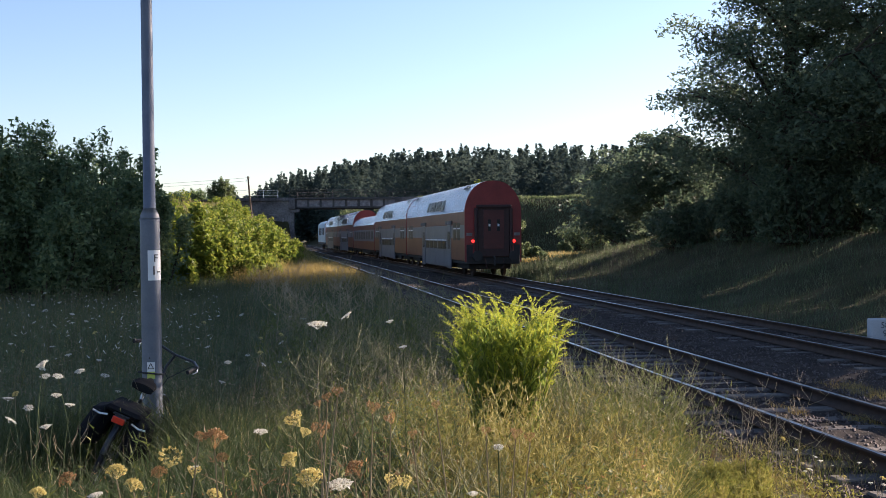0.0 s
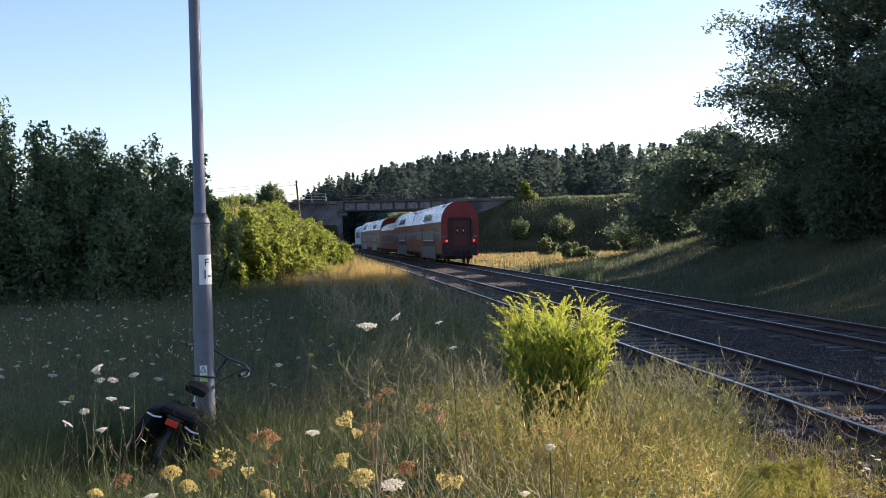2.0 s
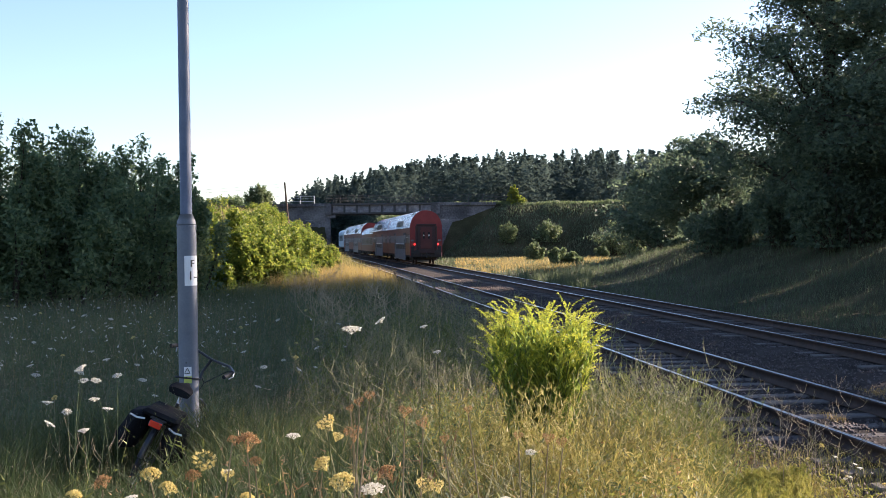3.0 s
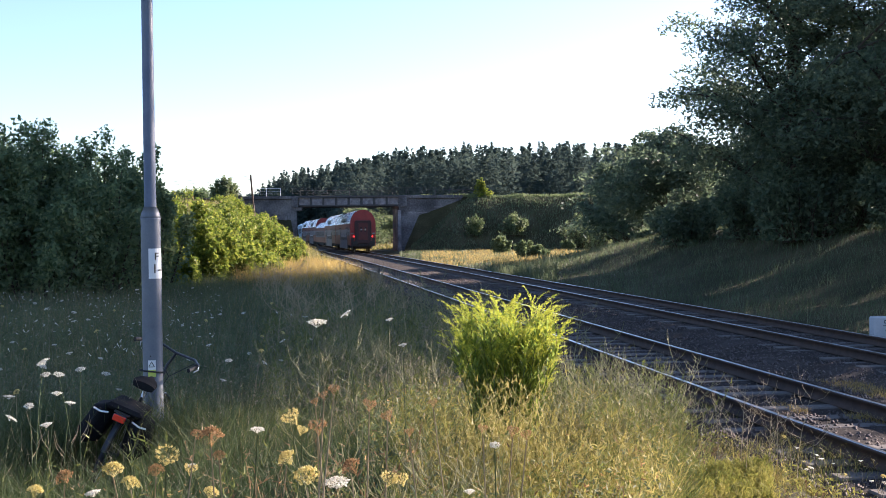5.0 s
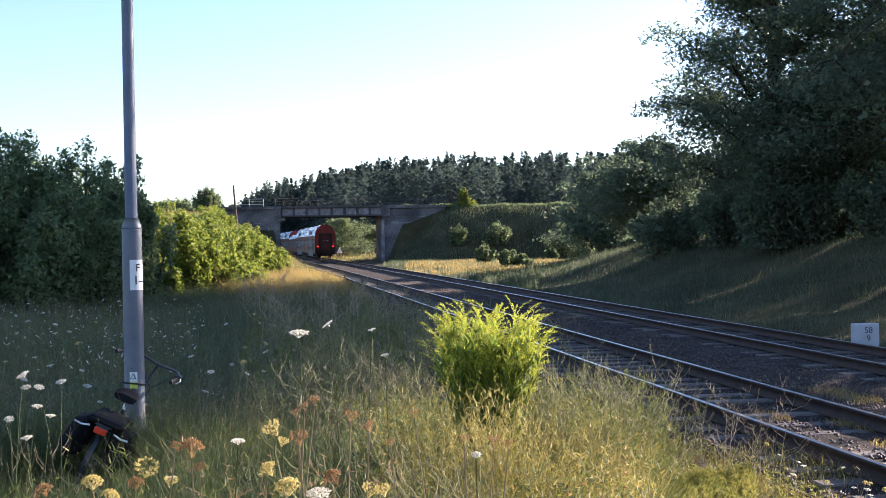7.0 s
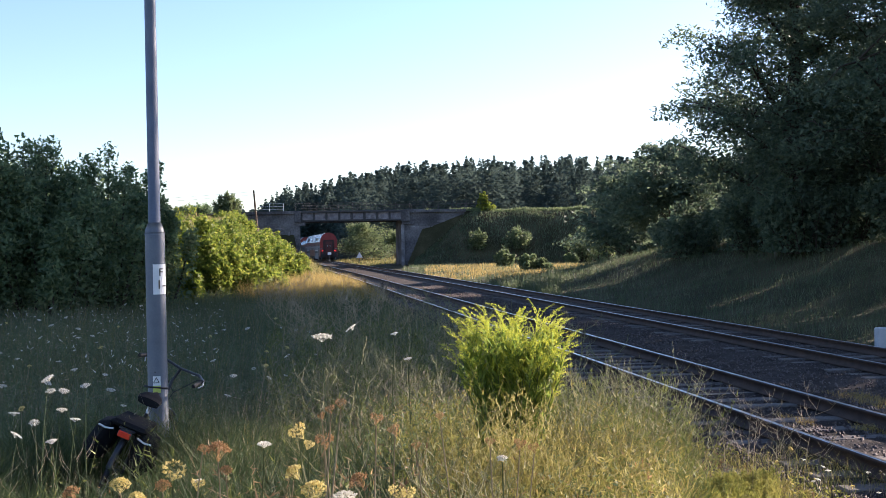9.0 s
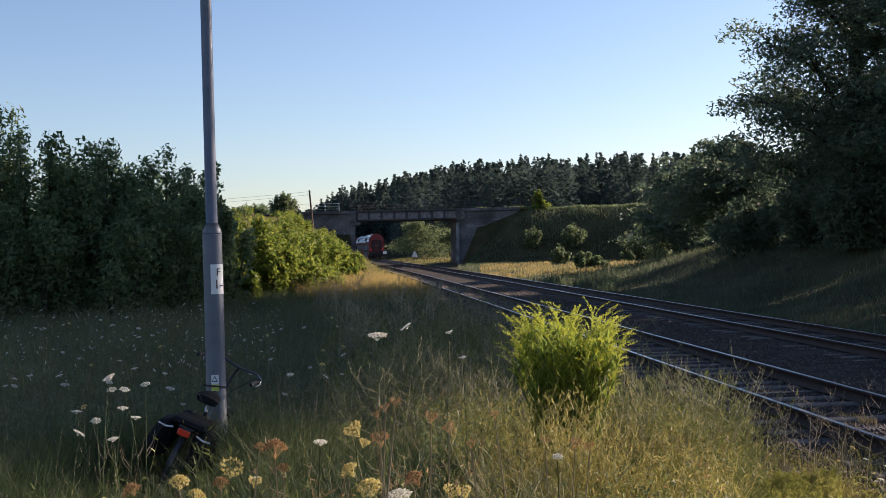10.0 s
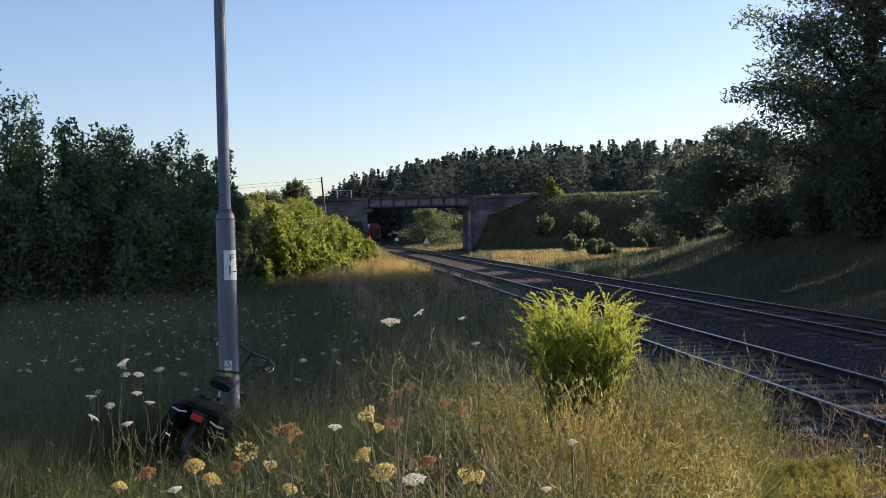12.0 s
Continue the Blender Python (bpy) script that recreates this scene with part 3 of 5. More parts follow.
# ---------------------------------------------------------------- trees and shrubs
def branch_tree(h, spread, seed, lean=0.0, forks=9, thick=0.2, low=0.25):
    """Trunk and limbs: the tubes, and the tips where the leaves gather."""
    r = random.Random(seed)
    bm = bmesh.new()
    trunk = [Vector((0, 0, -0.3))]
    for k in range(1, 7):
        trunk.append(Vector((lean * h * (k / 6) ** 2 + r.uniform(-0.03, 0.03) * h * 0.5, r.uniform(-0.03, 0.03) * h * 0.5, h * 0.9 * k / 6)))
    add_tube(bm, trunk, [thick * (1 - 0.85 * k / 6) for k in range(7)], 8)
    tips = []
    for k in range(forks):
        t = low + (1 - low) * (k + r.random()) / forks
        i = min(5, int(t * 6))
        p = trunk[i].lerp(trunk[i + 1], t * 6 - i)
        a = k * 2.4 + r.uniform(-0.5, 0.5)
        reach = spread * (1.15 - 0.75 * t) * r.uniform(0.75, 1.15)
        d = Vector((math.cos(a), math.sin(a), 0.35 + 0.8 * t)).normalized()
        pts = [p]
        for q in range(1, 5):
            pts.append(p + d * reach * q / 4 + Vector((r.uniform(-0.06, 0.06), r.uniform(-0.06, 0.06), 0.05 * q * q / 16)) * reach)
        rad = thick * (1 - 0.8 * t) * 0.45
        add_tube(bm, pts, [rad * (1 - 0.2 * q) for q in range(5)], 5)
        for q in (2, 3, 4):
            tips.append((pts[q], reach * 0.3))
            for w in range(3):
                e = pts[q] + Vector((r.uniform(-1, 1), r.uniform(-1, 1), r.uniform(-0.5, 0.8))) * reach * 0.42
                add_tube(bm, [pts[q], (pts[q] + e) / 2 + Vector((0, 0, 0.04 * reach)), e], [rad * 0.35, rad * 0.22, rad * 0.08], 4, False)
                tips.append((e, reach * 0.26))
    tips.append((trunk[-1], spread * 0.3))
    return bm, tips


def tree(name, at, h, spread, seed, label, category, leaf=M_ROBINIA, n=20000, size=0.16, group="", clump=1.0, squash=0.75, low=0.25, forks=9, lean=0.0, thick=None, slim=0.5, down=0.0, tri=False):
    r = np.random.default_rng(seed)
    x, y = at
    root = empty(name, pose(x, y, float(land(x, y))), label, category, group)
    bm, tips = branch_tree(h, spread, seed, lean, forks, thick or 0.018 * h + 0.02, low)
    part("trunk", bm, M_BARK, root)
    c = np.array([p[:] for p, _ in tips])
    s = np.array([q for _, q in tips]) * clump
    k = r.integers(0, len(c), n)
    d = r.normal(size=(n, 3))
    d /= np.linalg.norm(d, axis=1)[:, None]
    d *= (r.random(n) ** 0.5)[:, None]
    d[:, 2] *= squash
    P = c[k] + d * s[k][:, None] * 1.5
    P[:, 2] -= down * np.hypot(d[:, 0], d[:, 1]) * s[k]
    P[:, 2] = np.maximum(P[:, 2], 0.08)
    V, F = leaf_quads(P, size, r, 0.3, slim, tri)
    arrays("crown", V, F, leaf, root)
    return root


def shrub(name, at, h, w, seed, label, leaf=M_BRIGHT, n=4000, size=0.1, group="", category="shrub", z=None):
    """Many stems from the ground, each with its own plume of leaves."""
    r = np.random.default_rng(seed)
    q = random.Random(seed)
    x, y = at
    root = empty(name, pose(x, y, float(land(x, y)) if z is None else z), label, category, group)
    bm = bmesh.new()
    cs, rs = [], []
    for k in range(max(8, int(9 * w))):
        a, d = q.uniform(0, 6.28), w * 0.5 * math.sqrt(q.random())
        hh = h * (1 - 0.45 * (d / (w * 0.5)) ** 2) * q.uniform(0.75, 1.1)
        p0, p1 = Vector((math.cos(a) * d * 0.45, math.sin(a) * d * 0.45, -0.1)), Vector((math.cos(a) * d, math.sin(a) * d, hh))
        mid = (p0 + p1) / 2 + Vector((q.uniform(-0.1, 0.1), q.uniform(-0.1, 0.1), 0)) * w * 0.3
        add_tube(bm, [p0, mid, p1], [0.012 * h + 0.006, 0.008 * h + 0.004, 0.003], 4, False)
        for t in (0.25, 0.45, 0.62, 0.78, 0.9, 1.0):
            e = p0.lerp(mid, t * 2) if t < 0.5 else mid.lerp(p1, t * 2 - 1)
            cs.append(e)
            rs.append(w * 0.23 * (1.15 - 0.75 * t))
    part("stem", bm, M_BARK, root)
    c, s = np.array([v[:] for v in cs]), np.array(rs)
    k = r.integers(0, len(c), n)
    d = r.normal(size=(n, 3))
    d /= np.linalg.norm(d, axis=1)[:, None]
    P = c[k] + d * (r.random(n) ** 0.6)[:, None] * s[k][:, None] * np.array([1, 1, 1.15])
    P[:, 2] = np.maximum(P[:, 2], 0.03)
    V, F = leaf_quads(P, size * 1.2, r, 0.2, 0.62, True)
    arrays("foliage", V, F, leaf, root)
    return root


# the tall trees beyond the tracks
# the one at (30, 66) is added behind the tall ones to shade the low trees
for k, (x, y, h, sp, n) in enumerate(((15.5, 50, 22, 4.3, 95000), (19.6, 45, 20, 5.6, 95000), (23, 50, 19, 5.6, 45000), (13.2, 66, 5.4, 3.6, 40000), (18.6, 58, 7.5, 4.4, 40000),
                                      (30, 66, 12.5, 5.0, 14000), (12.6, 77, 5.6, 3.4, 16000), (17.5, 80, 7.0, 4.2, 14000), (25, 84, 10, 5.0, 12000), (38, 72, 9, 5.0, 8000), (21.5, 54, 9.5, 4.4, 20000))):
    tree("robinia_tree" if h > 10 else "broadleaf_tree", (x, y), h, sp, 100 + k, "tall dark-leaved robinia on the bank beside the tracks" if h > 10 else "low dark broadleaf tree at the edge of the wood",
         "tree", M_ROBINIA, n, 0.2 if k < 5 else 0.32, "trees beyond the tracks", 1.0, 0.30, 0.05, 30, slim=0.5, tri=True, down=0.45)
# trees to the side, out of view, whose shade lies across the meadow
for k, (x, y, h, sp) in enumerate(((19.3, 28.4, 15, 4.1), (26.1, 32.9, 19, 4.5), (24, 38, 16, 5.5), (30, 44, 17, 6))):
    tree("robinia_tree", (x, y), h, sp, 130 + k, "tall dark-leaved robinia on the bank beside the tracks", "tree", M_ROBINIA, 14000, 0.34, "trees beyond the tracks", 1.35, 0.6, 0.08, 14)

# undergrowth at the foot of the trees
for k, (x, y, h, w) in enumerate(((12.6, 58, 2.6, 4.0), (14.8, 53, 2.8, 4.2), (17.2, 48, 2.8, 4.6), (20.4, 44.5, 3.0, 4.6), (23.5, 42, 3.0, 4.8), (15.2, 47.0, 3.4, 4.4), (18.6, 43.5, 3.2, 4.4), (16.0, 57, 3.4, 4.6), (20.5, 51, 3.6, 5.0))):
    shrub("undergrowth_shrub", (x, y), h, w, 150 + k, "dark green shrub under the tall trees", M_ROBINIA, 7000, 0.17, "shrubs under the trees", "shrub")
# the tall hedge
for k, (x, y, h, w) in enumerate(((-17.9, 31.5, 9.0, 4.6), (-15.3, 31.0, 7.3, 4.2), (-13.2, 30.6, 5.0, 4.2), (-11.6, 31.8, 4.9, 4.0), (-10.3, 33.0, 4.8, 3.8), (-9.4, 34.8, 4.5, 3.0), (-13.4, 35, 5.0, 5.0), (-20.8, 33, 9.2, 4.8), (-12.0, 38, 4.6, 4.6), (-11.2, 30.8, 3.2, 4.0), (-14.4, 29.8, 3.6, 4.4), (-17.6, 29.6, 4.4, 4.4))):
    shrub("hedge_shrub", (x, y), h, w, 200 + k, "tall dark green broadleaf shrub of a dense hedge", M_HEDGE, 20000, 0.115, "hedge shrubs", "shrub")
# young shrubs on the sunny bank
for k, (x, y, h, w) in enumerate(((-12.4, 54, 3.9, 3.8), (-10.9, 55, 3.5, 3.2), (-9.4, 57, 2.6, 2.8), (-10.0, 62, 2.6, 3.2), (-12.6, 62, 3.4, 3.8), (-8.4, 60, 1.6, 2.2), (-11.4, 52, 2.8, 3.0), (-10.9, 46, 2.2, 3.0), (-9.7, 48.5, 1.7, 2.6), (-12.2, 43, 2.6, 3.2), (-8.9, 52, 1.5, 2.4), (-9.9, 43.5, 1.5, 2.4), (-11.0, 40.5, 2.0, 2.6), (-8.6, 46.5, 1.0, 2.0), (-7.6, 55, 1.0, 1.8), (-11.6, 69, 2.6, 3.2), (-10.4, 74, 1.5, 2.6), (-13.8, 73, 2.8, 3.6), (-13.0, 80, 2.2, 3.2), (-15.8, 82, 2.4, 3.6),
                                  (-14.2, 90, 1.0, 2.6), (-17.6, 93, 1.4, 3.4), (-15.4, 59, 3.6, 4.0), (-22, 112, 1.2, 4),
                                  (-9.3, 40.8, 3.0, 2.8), (-8.5, 40.2, 2.3, 2.4), (-7.8, 41.2, 1.6, 2.2), (-7.0, 42.6, 1.0, 1.9), (-8.6, 43.2, 2.5, 2.6), (-7.4, 45.2, 1.2, 2.2), (-9.8, 38.2, 2.2, 2.2), (-8.9, 38.4, 1.3, 1.8))):
    shrub("bank_shrub", (x, y), h, w, 230 + k, "bright yellow-green young shrub on the sunny bank", M_BRIGHT, 9000, 0.12, "shrubs on the bank", "shrub")
# on the road's bank
shrub("round_shrub", (-27.0, 137.0), 3.0, 3.5, 260, "round green shrub at the end of the bridge", M_SLOPE, 6500, 0.2, z=6.0)
for k in range(7):
    shrub("roadside_shrub", (-28 - k * 2.6, 139.5 + (k % 3)), 1.2 + 0.25 * (k % 2), 3.2, 262 + k, "low green roadside shrub", M_HEDGE, 1600, 0.2, "roadside shrubs")
shrub("sapling", (4.7, 139.3), 2.3, 1.7, 270, "slender light green sapling at the roadside", M_BRIGHT, 2600, 0.2, z=6.5)
shrub("sapling", (4.9, 139.2), 1.0, 2.6, 271, "low light green sapling at the roadside", M_BRIGHT, 900, 0.2, z=6.4)
for k, (x, y, h, w) in enumerate(((3.6, 131.5, 2.5, 2.4), (8.2, 131.5, 2.4, 3.4), (15.4, 129, 3.8, 4.2), (17.6, 127, 3.4, 3.8), (5.6, 112, 2.0, 2.2), (6.4, 86, 1.5, 2.2), (13.5, 122, 1.4, 1.8), (7.4, 86, 1.0, 1.4), (9.5, 113, 0.9, 1.6))):
    shrub("slope_shrub", (x, y), h, w, 280 + k, "light green shrub on the grassy slope", M_SLOPE, 3000, 0.18, "shrubs on the slope")
# beyond the bridge
tree("broadleaf_tree", (-14.2, 186), 5.6, 3.8, 300, "rounded green tree seen beneath the bridge", "tree", M_SLOPE, 11000, 0.3, "trees beyond the bridge", 1.3, 0.7, 0.05, 12)
tree("broadleaf_tree", (-9.0, 192), 4.4, 2.6, 301, "smaller green tree beneath the bridge", "tree", M_SLOPE, 5000, 0.3, "trees beyond the bridge", 1.3, 0.7, 0.05, 10)


def build_forest():
    """Far pines in one mass, each a stem with uneven whorls of needles."""
    r = np.random.default_rng(11)
    Vs = []
    for k in range(900):
        y = r.uniform(225, 300) if k < 470 else r.uniform(300, 345)
        x = r.uniform(-72, 100) if k < 720 else r.uniform(-56, -10)
        if y < 300 and -9 < x - track_x(y) < 13 or x < -60 and y < 300:
            continue
        z = float(land(x, y))
        h = (2 + y / 320 * np.interp(x / y, (-0.17, -0.144, -0.093, -0.017, 0.15), (10.5, 15.4, 18.4, 22.8, 23.5))) * r.uniform(0.78, 1.01) - z
        n = 440
        t = r.random(n) ** 0.85
        rad = 0.25 + r.uniform(2.6, 4.6) * np.clip(1 - t ** 2.6, 0, 1) ** 0.6 * (0.82 + 0.18 * np.sin(t * r.uniform(12, 20) + k))
        tip = r.random(n) < 0.09
        t = np.where(tip, 0.97 + r.uniform(0.05, 0.16) * r.random(n), t)
        rad = np.where(tip, 0.15 + 4.5 * np.clip(1.1 - t, 0, 1), rad)
        a = r.uniform(0, 6.283, n)
        d = np.sqrt(r.random(n)) * rad
        Vs.append(np.stack([x + np.cos(a) * d, y + np.sin(a) * d, z + 0.8 + t * h - 0.1 * d], 1))
    P = np.concatenate(Vs)
    V, F = leaf_quads(P, 0.74, r, 0.5, 0.62, True)
    tagged(arrays("far_pine_wood", V, F, M_PINE), "dark pine wood on the rise behind the road", "wood", kind="stuff")


build_forest()


# ---------------------------------------------------------------- grass
def blades(name, x, y, h, w, material, label, r, lean=0.35, base=None, category="grass", far=False):
    """Blades, bent where they are near."""
    n = len(x)
    bed = np.interp(x - track_x(y), (-2.3, -1.75, -1.2, 1.2), (-0.6, -0.27, -0.2, -0.2), left=-9, right=-9)
    z = np.maximum(land(x, y), bed) if base is None else base
    a = r.uniform(0, 6.283, n)
    la = r.uniform(0, 6.283, n)
    ln = h * lean * r.random(n) ** 0.7
    side = np.stack([np.cos(a), np.sin(a), 0 * a], 1) * (w * 0.5)[:, None]
    p0 = np.stack([x, y, z - 0.03], 1)
    p1 = p0 + np.stack([np.cos(la) * ln * 0.3, np.sin(la) * ln * 0.3, h * 0.55], 1)
    p2 = p0 + np.stack([np.cos(la) * ln, np.sin(la) * ln, h * (1 - 0.15 * lean)], 1)
    if far:
        V = np.stack([p0 - side, p0 + side, p2], 1).reshape(-1, 3)
        F = np.arange(3 * n).reshape(-1, 3)
    else:
        V = np.stack([p0 - side, p0 + side, p1 - side * 0.8, p1 + side * 0.8, p2], 1).reshape(-1, 3)
        i = np.arange(n)[:, None] * 5
        F = np.concatenate([i + np.array([[0, 1, 3]]), i + np.array([[0, 3, 2]]), i + np.array([[2, 3, 4]])], 1).reshape(-1, 3)
    return tagged(arrays(name, V, F, material), label, category, kind="stuff")


def fan(r, n, y0, y1, a0, a1, power=1.0):
    """Places in a wedge before the standpoint; a: x over y."""
    y = y0 + (y1 - y0) * r.random(n) ** power
    return r.uniform(a0, a1, n) * y, y


def off_track(x, y, gap=2.6):
    u = x - track_x(y)
    return (u < -gap) | (u > GAP + gap)


def sow(name, r, n, y0, y1, a0, a1, h, hv, w, material, label, power=1.0, lean=0.35, keep=None, gap=2.6):
    x, y = fan(r, n, y0, y1, a0, a1, power)
    ok = off_track(x, y, gap)
    if keep is not None:
        ok &= keep(x, y)
    x, y = x[ok], y[ok]
    k = len(x)
    lump = 0.75 + 0.5 * np.sin(x * 1.3 + 2 * np.sin(y * 0.6)) * np.sin(y * 0.9 + x * 0.3)
    hh = h * (1 + hv * r.uniform(-1, 1, k)) * (0.75 + 0.35 * lump)
    return blades(name, x, y, hh, w * (0.7 + 0.6 * r.random(k)) * np.maximum(1, y / 14), material, label, r, lean, far=y0 >= 8)


g = np.random.default_rng(21)
NEAR_RIGHT = lambda x, y: x / y < 0.203 - 0.004 * (y - 3.5) + 0.012 * np.sin(y * 5)
CLEAR = lambda x, y: np.hypot(x + 2.6, y - 8.2) > 0.75
sow("front_grass", g, 8000, 3.6, 8.6, 0.03, 0.25, 0.80, 0.5, 0.0062, M_MIXG, "dense dry yellow-green meadow grass", 1.1, 0.6, NEAR_RIGHT)
sow("front_grass", g, 18000, 2.8, 8.6, -0.10, 0.25, 0.66, 0.55, 0.0080, M_LUSH, "green blades among dry meadow grass", 1.1, 0.7, NEAR_RIGHT)
sow("front_grass", g, 60000, 2.8, 9.5, -0.55, -0.03, 0.52, 0.6, 0.0085, M_LUSH, "shaded green meadow grass", 1.1, 0.8, CLEAR)
sow("front_grass", g, 2600, 2.8, 9.5, -0.55, 0.0, 0.66, 0.5, 0.003, M_TAN, "straw stems among the meadow grass", 1.1, 0.6, CLEAR)
sow("meadow_grass", g, 110000, 8, 34, -0.60, 0.14, 0.50, 0.5, 0.0055, M_GREENG, "tall shaded green meadow grass", 1.0, 0.7, CLEAR)
sow("meadow_grass", g, 13000, 8, 40, -0.5, 0.14, 0.66, 0.5, 0.0045, M_MIXG, "straw stems among green meadow grass", 1.0, 0.5, CLEAR)
sow("bank_grass", g, 20000, 30, 50, -0.48, -0.2, 0.6, 0.5, 0.006, M_GREENG, "green grass under the hedge", 1.0, 0.6)
sow("bank_grass", g, 55000, 32, 70, -0.30, 0.1, 0.6, 0.5, 0.008, M_GREENG, "green and straw grass beside the track", 1.0, 0.5)
sow("bank_grass", g, 42000, 38.5, 60, -0.185, -0.06, 0.8, 0.4, 0.006, M_DRYG, "golden dry grass on the sunny bank", 1.0, 0.5)
sow("bank_grass", g, 52000, 60, 138, -0.26, -0.02, 0.8, 0.4, 0.010, M_MIXG, "yellow-green grass on the sunny bank", 1.0, 0.5, lambda x, y: x < track_x(y))
sow("slope_grass", g, 70000, 18, 75, 0.05, 0.62, 0.30, 0.5, 0.0055, M_GREENG, "shaded green grass on the bank beyond the tracks", 1.0, 0.6, lambda x, y: x > track_x(y) + GAP)
sow("dry_grass", g, 40000, 66, 127, -0.02, 0.14, 0.26, 0.8, 0.008, M_DRYG, "sunlit dry golden grass at the foot of the bank", 1.0, 0.6,
    lambda x, y: (x > track_x(y) + GAP) & (y > 74 + 6 * np.sin(x * 0.9) + 6 * g.random(len(x))) & (np.sin(x * 1.3 + np.sin(y * 0.5)) * np.sin(y * 0.4 + x * 0.2) > 0.9 * g.random(len(x)) - 0.75))
sow("slope_grass", g, 12000, 62, 128, -0.04, 0.15, 0.36, 0.5, 0.008, M_GREENG, "green grass between the track and the road's bank", 1.0, 0.6, lambda x, y: x > track_x(y) + GAP)
sow("crest_grass", g, 9000, 138.2, 139.4, -0.02, 0.35, 0.4, 0.5, 0.010, M_SLOPE, "sunlit light green grass along the road's edge", 1.0, 0.6)
sow("slope_grass", g, 55000, 124, 146, -0.05, 0.4, 0.28, 0.5, 0.010, M_GREENG, "green grass on the road's bank", 1.0, 0.6, lambda x, y: (x > -4) & (y < 138.2))
sow("far_grass", g, 16000, 148, 215, -0.3, 0.05, 0.32, 0.5, 0.014, M_MIXG, "pale grass beyond the bridge", 1.0, 0.4)
sow("verge_grass", g, 26000, 4, 15, 0.14, 0.5, 0.15, 0.7, 0.0036, M_MIXG, "short dry grass beside the rail", 1.0, 0.9, lambda x, y: (x < track_x(y) - 0.85) & (np.sin(x * 2.3 + 1.1 * np.sin(y * 1.7)) * np.sin(y * 1.9) > -0.2), 0.85)


def lawn_around():
    """Thin grass where the standpoint is, and behind it."""
    x, y = g.uniform(-34, 2.2, 60000), g.uniform(-22, 30, 60000)
    ok = (x < track_x(y) - 2.2) & ((np.abs(x) > 0.45 * np.maximum(y, 0)) | (y < 2.6)) & (np.hypot(x, y) > 1.2)
    x, y = x[ok], y[ok]
    blades("meadow_grass", x, y, g.uniform(0.15, 0.5, len(x)), 0.008 + 0 * x, M_GREENG, "thin green grass round the standpoint", g, 0.7, far=True)


lawn_around()


def rail_grass():
    """Tufts that grew between the rails."""
    y = 9.0 + 6.0 * g.random(9000)
    u = g.uniform(0.0, 0.68, 9000)
    ok = np.sin(u * 4 + y * 1.3) * np.sin(y * 2.1) > 0.1
    y, u = y[ok], u[ok]
    blades("track_grass", track_x(y) + u, y, 0.05 + 0.12 * g.random(len(y)), 0.005 + 0 * y, M_DRYG, "dry tufts of grass between the rails", g, 0.8, -0.2 + 0 * y)
    y = 15.0 + 1.6 * g.random(700)
    u = g.uniform(1.7, 2.3, 700)
    blades("track_grass", track_x(y) + u, y, 0.05 + 0.1 * g.random(700), 0.004 + 0 * y, M_DRYG, "dry tufts of grass between the tracks", g, 0.8, -0.22 + 0 * y)


rail_grass()


def herbs(name, n, y0, y1, a0, a1, low, high, size, material, label, keep=None):
    """Low broad leaves and seed tufts among the blades."""
    x, y = fan(g, n, y0, y1, a0, a1, 1.1)
    ok = off_track(x, y, 1.2) & CLEAR(x, y)
    if keep is not None:
        ok &= keep(x, y)
    x, y = x[ok], y[ok]
    P = np.stack([x, y, land(x, y) + g.uniform(low, high, len(x))], 1)
    V, F = leaf_quads(P, size * 1.35, g, 0.0, 0.26, True)
    tagged(arrays(name, V, F, material), label, "undergrowth", kind="stuff")


herbs("meadow_herbs", 50000, 2.6, 12, -0.5, 0.2, 0.02, 0.40, 0.04, M_LUSH, "small green leaves of meadow herbs", NEAR_RIGHT)
M_YG = foliage("yellow_green_herb", [(0, (0.10, 0.12, 0.025)), (0.5, (0.21, 0.21, 0.045)), (1, (0.38, 0.31, 0.10))], 0.5, 0.6, 1.2)
herbs("meadow_herbs", 50000, 3.6, 8.8, -0.05, 0.21, 0.15, 0.92, 0.022, M_YG, "yellow-green leaves of tall summer weeds", NEAR_RIGHT)
herbs("verge_herbs", 12000, 5, 13, 0.17, 0.48, 0.0, 0.2, 0.03, M_YG, "low yellow-green weeds beside the rail", lambda x, y: (x < track_x(y) - 0.9) & (np.sin(x * 1.7 + y) * np.sin(y * 1.3 - x) > -0.35))
sow("dry_stems", g, 3600, 9, 30, -0.5, 0.12, 0.9, 0.3, 0.0055, M_TAN, "pale dry stems standing over the meadow", 1.0, 0.35, CLEAR)
herbs("meadow_herbs", 5000, 28, 58, -0.26, -0.1, 0.02, 0.5, 0.07, M_GREENG, "green leaves of weeds below the bank")
herbs("meadow_herbs", 6000, 42, 66, -0.24, -0.14, 0.1, 1.0, 0.10, M_BRIGHT, "sunlit yellow-green weeds on the bank")
herbs("meadow_herbs", 60000, 10, 32, -0.48, 0.06, 0.05, 0.6, 0.034, M_GREENG, "green leaves of meadow weeds")
herbs("white_flowers", 420, 13, 29, -0.47, -0.2, 0.5, 0.8, 0.042, M_WHITEF, "small white umbels scattered through the meadow")
# shade on the left is put into the seed heads' colour; the sunlit right stays straw
herbs("seed_heads", 9000, 2.6, 12, -0.5, -0.05, 0.35, 0.7, 0.012, M_TAN, "tiny grass seed heads in a grey-tan toned down for shade")
